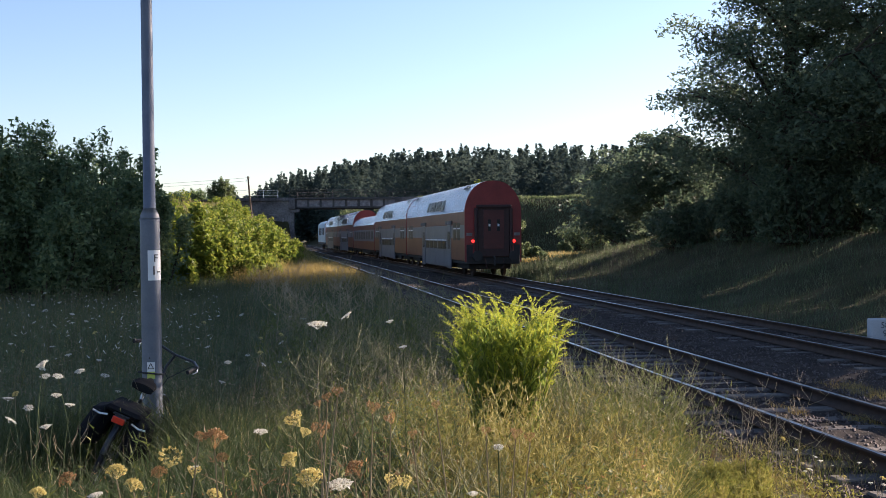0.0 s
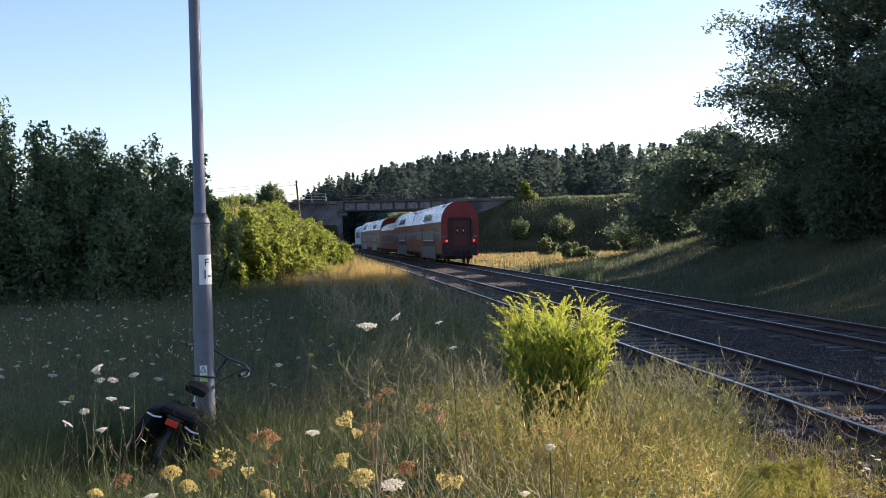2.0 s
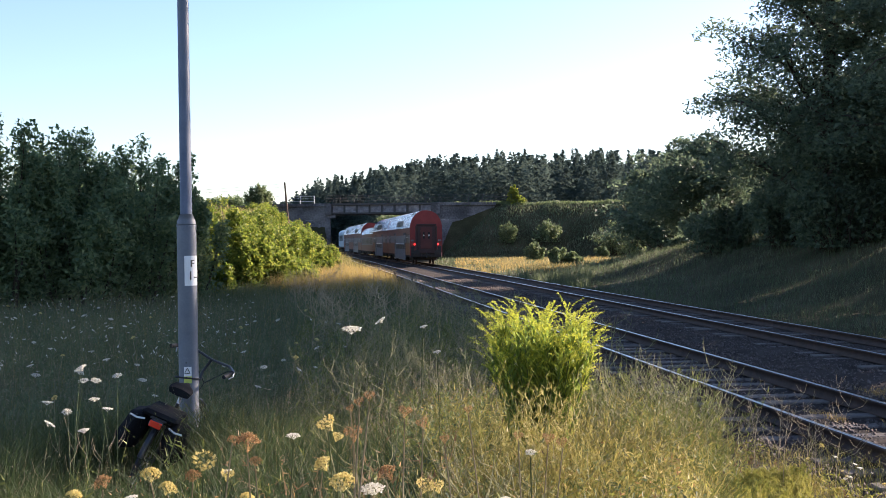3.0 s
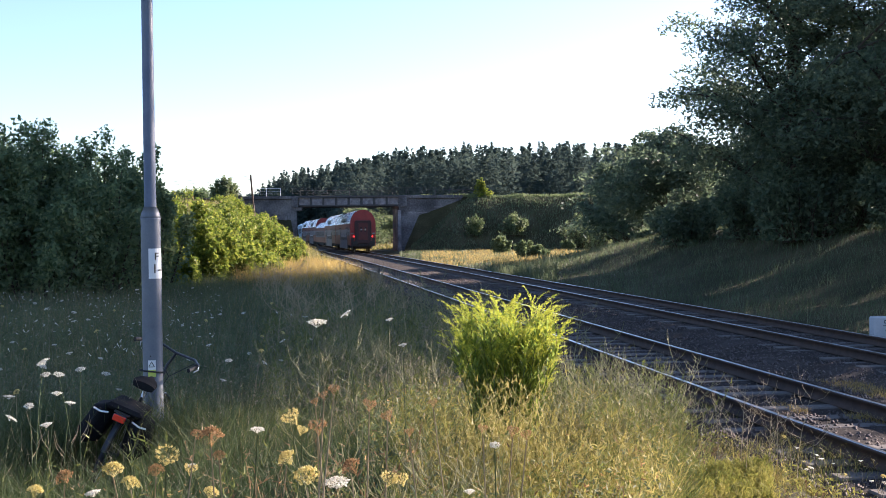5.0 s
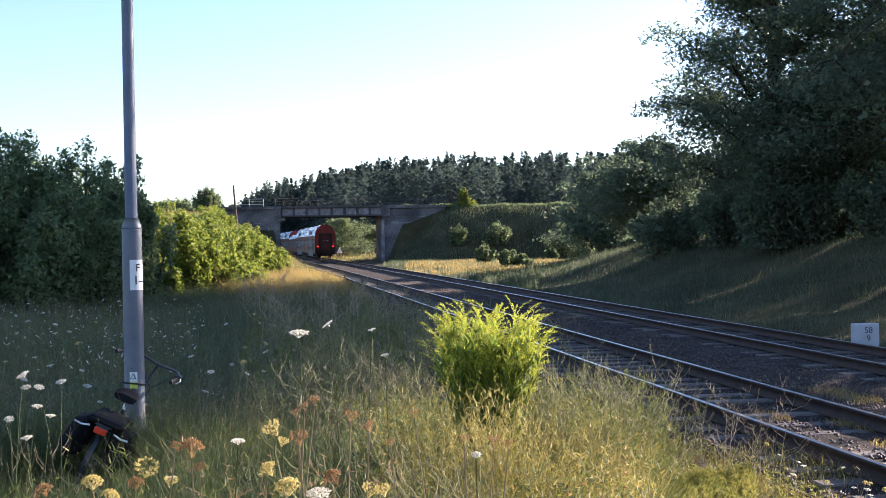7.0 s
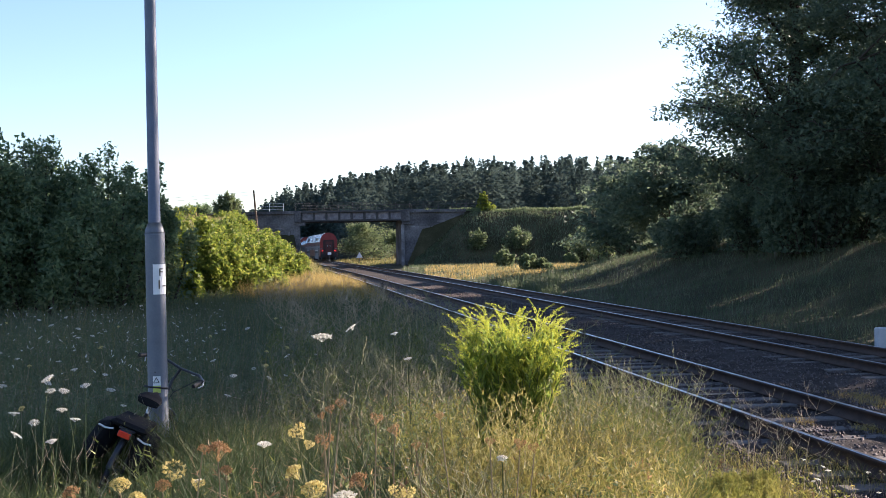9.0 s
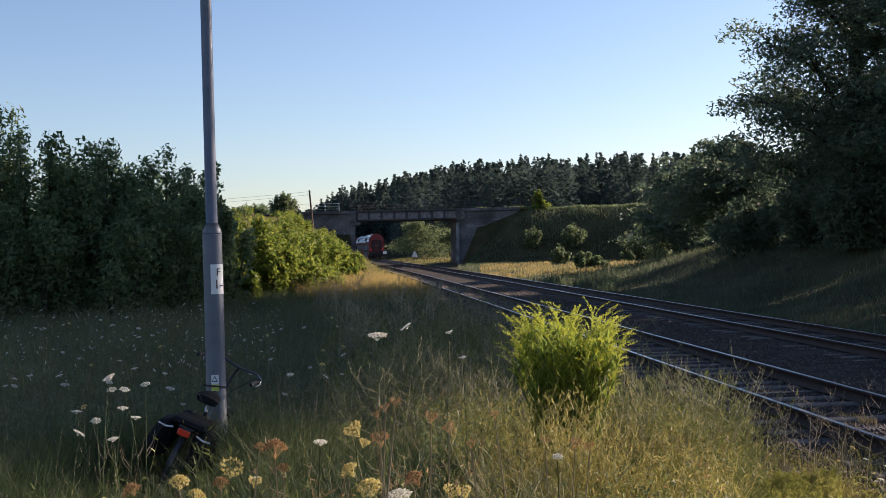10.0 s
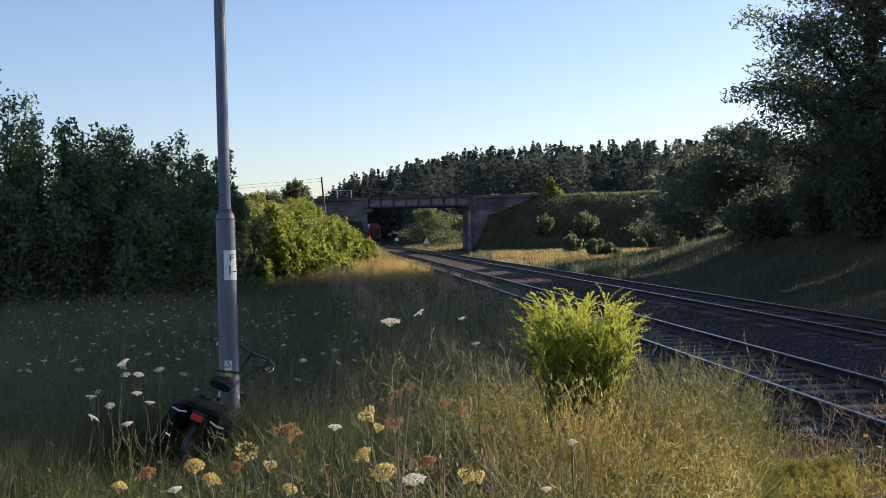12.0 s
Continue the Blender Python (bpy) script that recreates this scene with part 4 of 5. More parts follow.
herbs("seed_heads", 9000, 2.6, 9, 0.0, 0.22, 0.4, 0.9, 0.013, M_DRYG, "tiny straw-coloured grass seed heads", NEAR_RIGHT)
herbs("seed_heads", 20000, 9, 30, -0.5, 0.12, 0.35, 0.75, 0.024, M_TAN, "small seed heads over the meadow grass")


# ---------------------------------------------------------------- lamp post and bicycle
M_PLATE = plain("white_number_plate", (0.72, 0.73, 0.74), 0.5, 0, 0.08)
M_BLACK = plain("black_lettering", (0.02, 0.02, 0.02), 0.6, 0, 0.1)
M_YELLOWL = plain("yellow_green_label", (0.55, 0.6, 0.12), 0.5, 0, 0.1)
M_TYRE = plain("black_bicycle_tyre", (0.018, 0.018, 0.019), 0.8)
M_FRAME = plain("black_bicycle_frame", (0.025, 0.026, 0.03), 0.35)
M_CHROME = plain("worn_chrome", (0.5, 0.5, 0.51), 0.3, 1.0, 0.15)
M_BAG = surface("black_nylon_bag", [(0.3, (0.008, 0.008, 0.009)), (0.7, (0.018, 0.018, 0.02))], 6, 90, 0.3, 0.92)
M_REFL = plain("red_rear_reflector", (0.75, 0.05, 0.025), 0.15, 0, 0.1)
M_SILVER = plain("silver_reflective_strip", (0.7, 0.7, 0.72), 0.35, 0.2, 0.1)


def text(name, body, size, m, parent, material):
    cu = bpy.data.curves.new(name, "FONT")
    cu.body, cu.size, cu.extrude, cu.align_x, cu.align_y = body, size, 0.002, "CENTER", "CENTER"
    cu.materials.append(material)
    o = new(name, cu)
    o.parent = parent
    o.matrix_local = m
    return o


def arc_plate(radius, a0, a1, z0, z1, thick=0.004):
    """A thin plate bent round a post; angles from the side towards -y, growing to +x."""
    bm = bmesh.new()
    cols = []
    for a in np.linspace(radians(a0), radians(a1), 8):
        cols.append([bm.verts.new(((radius + t) * math.sin(a), -(radius + t) * math.cos(a), z)) for t in (0.001, thick) for z in (z0, z1)])
    for p, q in zip(cols, cols[1:]):
        bm.faces.new((p[2], q[2], q[3], p[3]))
        bm.faces.new((p[0], p[1], q[1], q[0]))
        bm.faces.new((p[1], p[3], q[3], q[1]))
        bm.faces.new((p[0], q[0], q[2], p[2]))
    bm.faces.new(cols[0][:2] + cols[0][:1:-1])
    bm.faces.new(cols[-1][:2] + cols[-1][:1:-1])
    return bm


def build_lamp_post():
    root = empty("lamp_post", pose(-2.486, 9.5, -0.05, 0, -0.35, 0), "grey painted steel lamp post with a white number plate", "lamp post")
    low = part("lower_tube", tube([(0, 0, -0.1), (0, 0, 1.2), (0, 0, 2.24), (0, 0, 2.27), (0, 0, 2.33)], [0.084, 0.083, 0.082, 0.078, 0.053], 28), M_POLE, root)
    part("upper_tube", tube([(0, 0, 2.30), (0, 0, 4.5), (0, 0, 7.2)], [0.050, 0.047, 0.043], 24), M_POLE, root)
    part("weld_collar", tube([(0, 0, 2.225), (0, 0, 2.245)], 0.0845, 28), M_POLE, low)
    dr = part("service_door", arc_plate(0.083, -30, 32, 0.62, 1.10, 0.003), M_POLE, low, "flush service door in the post")
    part("door_screw", tube([(0.002, -0.086, 1.065), (0.002, -0.09, 1.065)], 0.006, 8), M_BLACK, dr)
    pl = part("number_plate", arc_plate(0.083, 0, 88, 1.72, 1.975), M_PLATE, root, "white plate with black figures")
    text("plate_letter", "F", 0.09, pose(0.062, -0.0635, 1.905, 90, 0, 45), pl, M_BLACK)
    text("plate_figure", "1-", 0.11, pose(0.062, -0.0635, 1.80, 90, 0, 45), pl, M_BLACK)
    st = part("warning_sticker", arc_plate(0.086, -12, 30, 0.89, 1.03, 0.002), M_PLATE, low, "small white and yellow warning sticker")
    part("yellow_strip", arc_plate(0.0885, -12, 30, 0.89, 0.95, 0.002), M_YELLOWL, st)
    bm = bmesh.new()
    for p, q in (((-0.012, 0.975), (0.012, 1.02)), ((0.012, 1.02), (0.036, 0.975)), ((-0.012, 0.975), (0.036, 0.975))):
        add_tube(bm, [(p[0], -0.091, p[1]), (q[0], -0.091, q[1])], 0.003, 4)
    part("triangle_mark", bm, M_BLACK, st)
    part("cable_lock", ring(0.10, 0.008, 28, 6, pose(-0.01, -0.01, 0.93, 84, 6, 0)), M_TYRE, root, "black cable lock looped round the post")


def build_bicycle():
    root = empty("bicycle", pose(-2.83, 8.92, -0.03, 0, 24.0, 1.5), "black bicycle with panniers leaning against the lamp post", "bicycle")
    R = 0.345
    for name, y, turn in (("rear_wheel", 0.0, 0), ("front_wheel", 1.08, -22)):
        m = pose(0, y, R, 0, 0, 90 + turn)
        w = part(name, ring(R - 0.035, 0.012, 36, 6, m), M_CHROME, root)
        part("tyre", ring(R - 0.02, 0.021, 40, 8, m), M_TYRE, w)
        bm = bmesh.new()
        for k in range(18):
            a = k * math.pi / 9
            d = m @ Vector(((R - 0.04) * math.cos(a), 0, (R - 0.04) * math.sin(a)))
            add_tube(bm, [m @ Vector((0, 0.02 * (-1) ** k, 0)), d], 0.0014, 3, False)
        part("spoke_set", bm, M_CHROME, w)
        part("hub", tube([m @ Vector((0, -0.05, 0)), m @ Vector((0, 0.05, 0))], 0.022, 10), M_FRAME, w)
        g = bmesh.new()
        arc = [m @ Vector(((R + 0.02) * math.cos(a), 0, (R + 0.02) * math.sin(a))) for a in np.linspace(radians(-10 if y == 0 else 20), radians(165), 12)]
        add_tube(g, arc, 0.024, 6)
        part("mudguard", g, M_FRAME, w)
    fr = bmesh.new()
    bb, st, hd, hb = (0, 0.45, 0.29), (0, 0.30, 0.80), (0, 0.86, 0.86), (0, 0.90, 0.70)
    for p, q, r_ in ((bb, st, 0.017), ((0, 0.72, 0.42), hb, 0.02), (bb, (0, 0.60, 0.32), 0.02), ((0, 0.60, 0.32), (0, 0.72, 0.42), 0.02), ((0, 0.42, 0.42), (0, 0.62, 0.38), 0.015), ((0, 0.62, 0.38), (0, 0.74, 0.49), 0.015), ((0, 0.74, 0.49), hd, 0.015), (hd, hb, 0.02), (bb, (0.05, 0, R), 0.01), (bb, (-0.05, 0, R), 0.01), (st, (0.05, 0, R), 0.009), (st, (-0.05, 0, R), 0.009), (hb, (0.05, 1.08, R), 0.012), (hb, (-0.05, 1.08, R), 0.012)):
        add_tube(fr, [p, q], r_, 8)
    part("frame", fr, M_FRAME, root)
    part("seat_post", tube([st, (0, 0.27, 0.90)], 0.014, 8), M_CHROME, root)
    bm = bmesh.new()
    prof = [(-0.10, 0.10, 0.0), (-0.06, 0.105, 0.02), (0.0, 0.085, 0.03), (0.07, 0.045, 0.025), (0.14, 0.025, 0.022), (0.165, 0.012, 0.01)]
    rows = []
    for y, w, z in prof:
        rows.append([bm.verts.new((0.95 * w * math.cos(a), 0.25 + y, 0.925 + z + 0.022 * math.sin(a) - (0.02 if math.sin(a) < 0 else 0))) for a in np.linspace(0, 2 * math.pi, 13)[:-1]])
    for p, q in zip(rows, rows[1:]):
        for k in range(12):
            bm.faces.new((p[k], p[(k + 1) % 12], q[(k + 1) % 12], q[k])).smooth = True
    bm.faces.new(rows[0])
    bm.faces.new(rows[-1][::-1])
    part("saddle", bm, M_BAG, root, "worn black saddle")
    # the bars are turned to the right
    t = pose(0, 0.86, 0.93, 0, 0, -20)
    part("stem", tube([(0, 0.86, 0.86), (0, 0.84, 1.02), t @ Vector((0, 0.06, 0.2))], 0.013, 8), M_FRAME, root)
    bar = [t @ Vector(p) for p in ((-0.30, -0.17, 0.19), (-0.29, -0.02, 0.21), (-0.2, 0.05, 0.22), (0, 0.06, 0.2), (0.2, 0.05, 0.22), (0.29, -0.02, 0.21), (0.30, -0.17, 0.16))]
    hb_ = part("handlebar", tube(bar, 0.012, 8), M_FRAME, root)
    part("grip", tube([bar[0], bar[0].lerp(bar[1], 0.85)], 0.018, 8), M_TYRE, hb_)
    part("grip", tube([bar[6], bar[6].lerp(bar[5], 0.85)], 0.018, 8), M_TYRE, hb_)
    for s in (1, 5):
        d = bar[s]
        part("brake_lever", tube([d, d + Vector((0.01 * (s - 3), -0.06, -0.03)), d + Vector((0.0, -0.13, -0.05))], 0.006, 6), M_CHROME, hb_)
        part("brake_cable", tube([d, d + Vector((-0.03 * (s - 3), 0.1, -0.03)), Vector((0.03, 0.98, 0.9)), Vector((0, 0.92, 0.7))], 0.004, 5), M_TYRE, hb_)
    rk = part("rear_rack", box(-0.065, 0.065, -0.26, 0.2, 0.735, 0.748, 0.003), M_FRAME, root)
    for s in (-0.06, 0.06):
        part("rack_strut", tube([(s, -0.12, 0.735), (s, 0, R)], 0.006, 6), M_FRAME, rk)
    # panniers: a sagging double bag
    def bag(sx, tilt):
        bm = bmesh.new()
        add_box(bm, -0.08, 0.08, -0.2, 0.17, -0.36, 0.0, 0.07)
        bmesh.ops.subdivide_edges(bm, edges=bm.edges[:], cuts=2, use_grid_fill=True)
        for v in bm.verts:
            k = noise.noise(v.co * 7 + Vector((sx, 0, 0)))
            v.co += v.co.normalized() * 0.02 * k
            v.co.x *= 1 + 0.5 * max(0, -v.co.z) - 0.2 * (v.co.z > -0.05)
        for f in bm.faces:
            f.smooth = True
        bmesh.ops.transform(bm, matrix=pose(sx * 0.14, -0.04, 0.76, 0, tilt, 0), verts=bm.verts)
        p = part("pannier", bm, M_BAG, root, "sagging black nylon pannier bag")
        part("reflective_strip", tube([(sx * 0.10, -0.262, 0.715), (sx * 0.16, -0.266, 0.70), (sx * 0.22, -0.262, 0.705)], 0.008, 6), M_SILVER, p, "silver reflective strip")
        part("buckle_strap", tube([(sx * 0.17, -0.25, 0.72), (sx * 0.20, -0.275, 0.6), (sx * 0.2, -0.27, 0.47)], 0.007, 5), M_TYRE, p)
    bag(-1, 12)
    bag(1, -8)
    part("bag_top", box(-0.15, 0.15, -0.24, 0.17, 0.735, 0.79, 0.027), M_BAG, root, "black flap over the rack")
    lt = part("rear_light", box(-0.055, 0.055, -0.285, -0.245, 0.675, 0.735, 0.012), M_FRAME, root)
    part("reflector", box(-0.05, 0.05, -0.292, -0.284, 0.68, 0.73, 0.004), M_REFL, lt, "red rear reflector catching the light")
    part("kickstand", tube([(-0.05, 0.32, 0.28), (-0.14, 0.2, 0.04)], 0.008, 6), M_CHROME, root)


build_lamp_post()
build_bicycle()


# ---------------------------------------------------------------- lineside things
def build_marker():
    root = empty("kilometre_stone", pose(8.97, 22.8, float(land(8.97, 22.8)) - 0.05, 0, 0, 6), "pale concrete kilometre stone with faded grey figures", "kilometre stone")
    part("stone_block", box(-0.27, 0.27, -0.09, 0.09, 0.0, 0.74, 0.02), plain("pale_marker_concrete", (0.44, 0.44, 0.45), 0.85, 0, 0.15, 3), root)
    dark = plain("faded_grey_figures", (0.07, 0.07, 0.075), 0.8)
    text("upper_figures", "58", 0.18, pose(0.03, -0.094, 0.60, 90, 0, 0), root, dark)
    text("lower_figure", "9", 0.18, pose(0.03, -0.094, 0.43, 90, 0, 0), root, dark)


def build_utility_pole():
    x, y = -21.1, 122.0
    z = float(land(x, y)) - 0.3
    root = empty("utility_pole", pose(x, y, z), "brown weathered wooden utility pole leaning slightly", "utility pole")
    top = 8.55 - z
    part("pole", tube([(0.55, 0, 0), (0.25, 0, top * 0.5), (0.0, 0, top)], [0.125, 0.11, 0.085], 10), M_WOOD, root)
    for k, dz in enumerate((0.25, 0.55, 0.95)):
        s = (-1) ** k
        part("insulator", tube([(0, 0, top - dz), (s * 0.16, -0.05, top - dz + 0.02), (s * 0.17, -0.05, top - dz + 0.16)], [0.02, 0.03, 0.045], 6), M_WHITEP, root)
    for k, dz in enumerate((0.15, 0.5)):
        pts = []
        for t in np.linspace(0, 1, 14):
            pts.append((x - 46 * t, y + 10 * t, 8.55 - dz - 2.2 * t * (1 - t) - 0.6 * t))
        tagged(part("overhead_wire", tube(pts, 0.012, 4), M_IRON, None), "thin dark overhead wire hung from the wooden pole", "wire", "overhead wires")


def build_signs():
    r = empty("warning_sign", pose(-13.4, 170, float(land(-13.4, 170))), "white triangular lineside sign on a short post", "sign")
    part("post", tube([(0, 0, -0.1), (0, 0, 1.0)], 0.05, 8), M_IRON, r)
    bm = bmesh.new()
    f = bm.faces.new([bm.verts.new(p) for p in ((-0.5, -0.06, 0.9), (0.5, -0.06, 0.9), (0, -0.06, 1.8))])
    e = bmesh.ops.extrude_face_region(bm, geom=[f])
    bmesh.ops.translate(bm, vec=(0, 0.04, 0), verts=[v for v in e["geom"] if isinstance(v, bmesh.types.BMVert)])
    part("plate", bm, M_WHITEP, r)
    r = empty("lineside_board", pose(-18.6, 176, float(land(-18.6, 176))), "small white lineside board on a post", "sign")
    part("post", tube([(0, 0, -0.1), (0, 0, 1.7)], 0.04, 8), M_IRON, r)
    part("plate", box(-0.28, 0.28, -0.05, -0.02, 1.5, 1.9, 0.01), M_WHITEP, r)
    # pale stakes by the nearer track
    for k, (x, y) in enumerate(((-4.6, 62.0), (-3.2, 54.5))):
        s = empty("lineside_stake", pose(x, y, float(land(x, y))), "short pale wooden stake beside the track", "stake", "lineside stakes")
        part("stake", box(-0.05, 0.05, -0.05, 0.05, -0.1, 0.75, 0.01), M_SLEEPER, s)


build_marker()
build_utility_pole()
build_signs()


# ---------------------------------------------------------------- plants of the foreground
M_GOLDLEAF = foliage("goldenrod_leaf", [(0, (0.13, 0.20, 0.035)), (0.6, (0.24, 0.31, 0.06)), (1, (0.38, 0.42, 0.08))], 0.64)
M_PLUME = foliage("goldenrod_plume", [(0, (0.27, 0.33, 0.04)), (0.6, (0.43, 0.46, 0.05)), (1, (0.60, 0.57, 0.08))], 0.5)
M_CREAMF = foliage("cream_seed_umbel", [(0, (0.38, 0.30, 0.09)), (0.5, (0.58, 0.48, 0.16)), (1, (0.76, 0.68, 0.34))], 0.58)
M_BROWNF = foliage("brown_seed_umbel", [(0, (0.11, 0.065, 0.032)), (0.5, (0.28, 0.16, 0.07)), (1, (0.48, 0.31, 0.15))], 0.52)


def head_mesh(kind, seed):
    """A wild carrot's head one metre across: rays and florets; the open ones flat, the faded ones drawn into a cup."""
    r = np.random.default_rng(seed)
    P, S = [], []
    rays = []
    for k in range(34):
        a, d = k * 2.4, math.sqrt((k + 0.5) / 34)
        if kind == "open":
            c = np.array([0.5 * d * math.cos(a), 0.5 * d * math.sin(a), 0.06 - 0.08 * d * d])
        elif kind == "dome":
            c = np.array([0.46 * d * math.cos(a), 0.46 * d * math.sin(a), 0.28 - 0.34 * d * d])
        else:
            b = 0.5 * math.sin(min(1, d * 1.05) * 2.2)
            c = np.array([b * math.cos(a), b * math.sin(a), -0.15 + 0.62 * d])
        rays.append(c)
        n = 20
        P.append(c + r.normal(size=(n, 3)) * (0.032, 0.032, 0.02 if kind == "open" else 0.035))
    P = np.concatenate(P)
    V, F = leaf_quads(P, 0.07, r, 0.0, 0.75)
    R_, G = [], []
    for c in rays:
        s = np.array([0, 0, -0.30 if kind == "open" else -0.42])
        w = np.cross(c - s, [0.3, 0.5, 0.8])
        w = w / np.linalg.norm(w) * 0.004
        i = len(V) + len(R_)
        R_ += [s - w, s + w, c + w, c - w]
        G.append([i, i + 1, i + 2, i + 3])
    return np.concatenate([V, R_]), np.concatenate([F, G])


HEADS = {}
for _k, _kind, _m in (("white", "open", M_WHITEF), ("cream", "dome", M_CREAMF), ("nest", "nest", M_CREAMF), ("brown", "nest", M_BROWNF), ("rust", "dome", M_BROWNF)):
    _v, _f = head_mesh(_kind, len(HEADS))
    _o = arrays("flower_head", _v, _f, _m)
    HEADS[_k] = _o.data
    bpy.data.objects.remove(_o)
LABELS = {"white": "wild carrot with a flat white umbel", "cream": "wild carrot with a cream domed umbel", "nest": "faded wild carrot with a pale curled seed head",
          "brown": "dead wild carrot with a brown curled seed head", "rust": "withered wild carrot with a rust-brown umbel"}


def wild_carrot(x, y, z, d, kind, r):
    g0 = float(land(x, y))
    dx, dy = r.uniform(-0.12, 0.12), r.uniform(-0.12, 0.12)
    root = empty("wild_carrot", pose(x + dx, y + dy, g0), LABELS[kind] + " in the meadow", "flower", "wild carrots")
    hgt = z - g0
    p = [(0, 0, -0.05), (-dx * 0.2, -dy * 0.2, hgt * 0.4), (-dx * 0.6, -dy * 0.6, hgt * 0.75), (-dx, -dy, hgt - d * 0.4)]
    st = part("stalk", tube(p, [0.0035, 0.003, 0.0025, 0.002], 5), M_GREENSTALK if kind in ("white", "nest") else M_STALK, root)
    for k in range(2):
        a, t = r.uniform(0, 6.28), r.uniform(0.3, 0.6)
        b = Vector(p[1]).lerp(Vector(p[2]), t)
        part("side_stalk", tube([b, b + Vector((math.cos(a) * 0.05, math.sin(a) * 0.05, 0.07)), b + Vector((math.cos(a) * 0.07, math.sin(a) * 0.07, 0.16))], 0.0015, 4), M_STALK, st)
    hd = new("flower_head", HEADS[kind])
    hd.parent = root
    hd.matrix_local = pose(-dx, -dy, hgt, r.uniform(-5, 40) if d > 0.05 else r.uniform(-15, 20), r.uniform(-22, 22), r.uniform(0, 360)) @ Matrix.Scale(d, 4)


rc = random.Random(5)
# x over y, height, width of the head; near ones
for kind, rows_ in (("rust", ((-0.69, 3.27, 1.45, 0.083), (-0.69, 3.38, 1.37, 0.043), (-1.14, 3.32, 1.32, 0.060), (-0.29, 3.40, 1.33, 0.069), (-0.89, 3.41, 1.32, 0.054), (-0.72, 3.20, 1.47, 0.034))),
                    ("nest", ((-0.80, 3.18, 1.40, 0.064), (-0.48, 3.49, 1.46, 0.056), (-0.17, 3.28, 1.31, 0.049), (-0.13, 3.27, 1.31, 0.042), (-0.46, 3.55, 1.41, 0.034), (-0.77, 3.35, 1.33, 0.039))),
                    ("cream", ((-0.50, 3.49, 1.34, 0.067), (-0.42, 3.36, 1.31, 0.086), (-0.97, 3.42, 1.28, 0.062), (-0.97, 3.24, 1.36, 0.065), (-1.26, 3.41, 1.26, 0.054), (-0.74, 3.50, 1.23, 0.056))),
                    ("white", ((-0.57, 3.37, 1.45, 0.043), (-0.34, 3.45, 1.27, 0.077), (-0.79, 3.43, 1.33, 0.033), (0.14, 3.20, 1.43, 0.031), (-1.10, 3.46, 1.24, 0.048), (0.07, 3.40, 1.25, 0.036))),
                    ("brown", ((-0.36, 3.29, 1.56, 0.028), (-0.32, 3.19, 1.59, 0.031), (-0.41, 3.50, 1.51, 0.024), (-0.23, 3.35, 1.52, 0.039), (-0.18, 3.45, 1.47, 0.037), (0.21, 3.51, 1.41, 0.037), (0.25, 3.44, 1.41, 0.033), (-0.04, 3.52, 1.50, 0.026), (0.11, 3.33, 1.45, 0.028), (-0.40, 3.48, 1.43, 0.055), (-0.11, 3.34, 1.44, 0.028)))):
    for x, y, z, d in rows_:
        wild_carrot(x, y, z, d, kind, rc)
for a, y, z, d in ((-0.0891, 6.0, 1.61, 0.062), (-0.115, 6.2, 1.55, 0.11), (-0.3615, 7.6, 1.18, 0.09), (-0.359, 7.8, 1.07, 0.07), (-0.347, 7.8, 1.07, 0.075), (-0.3276, 8.0, 1.08, 0.07), (-0.3489, 7.5, 0.98, 0.07),
                   (-0.337, 7.6, 0.9, 0.07), (-0.359, 7.2, 0.82, 0.075), (-0.39, 7.4, 0.83, 0.08), (-0.374, 7.6, 0.88, 0.07), (-0.392, 8.2, 0.86, 0.08), (-0.05, 7.0, 1.5, 0.05), (-0.038, 6.4, 1.40, 0.045)):
    wild_carrot(a * y, y, z, d, "white", rc)
for k in range(70):
    a, y = rc.uniform(-0.46, -0.12), rc.uniform(9, 26)
    wild_carrot(a * y, y, float(land(a * y, y)) + rc.uniform(0.6, 0.95), rc.uniform(0.05, 0.085), rc.choice(("white", "white", "white", "cream")), rc)
for k in range(42):
    y = rc.uniform(7.2, 10.5)
    x = track_x(y) - rc.uniform(0.85, 1.8)
    wild_carrot(x, y, float(land(x, y)) + rc.uniform(0.15, 0.42), rc.uniform(0.03, 0.055), rc.choice(("white", "cream", "white")), rc)


herbs("meadow_herbs", 6000, 3.05, 4.1, -0.42, 0.06, 0.6, 1.14, 0.013, M_GREENG, "fine dull green leaves among the wild carrots")
herbs("seed_heads", 1500, 3.05, 3.9, -0.36, 0.06, 0.8, 1.25, 0.010, M_BROWNF, "withered brown bits among the wild carrots")


sow("front_grass", g, 1500, 4.6, 8.4, -0.06, 0.24, 0.86, 0.3, 0.010, M_YG, "coarse yellow-green straw blades in the sun", 1.0, 0.75, NEAR_RIGHT)
herbs("meadow_herbs", 9000, 4.4, 8.8, -0.08, 0.22, 0.3, 0.92, 0.032, M_GREENG, "dull green leaves of tall summer weeds", NEAR_RIGHT)
herbs("seed_heads", 1400, 4.4, 8.8, -0.08, 0.22, 0.45, 1.0, 0.020, M_BROWNF, "rust-brown seed tufts over the dry grass", NEAR_RIGHT)


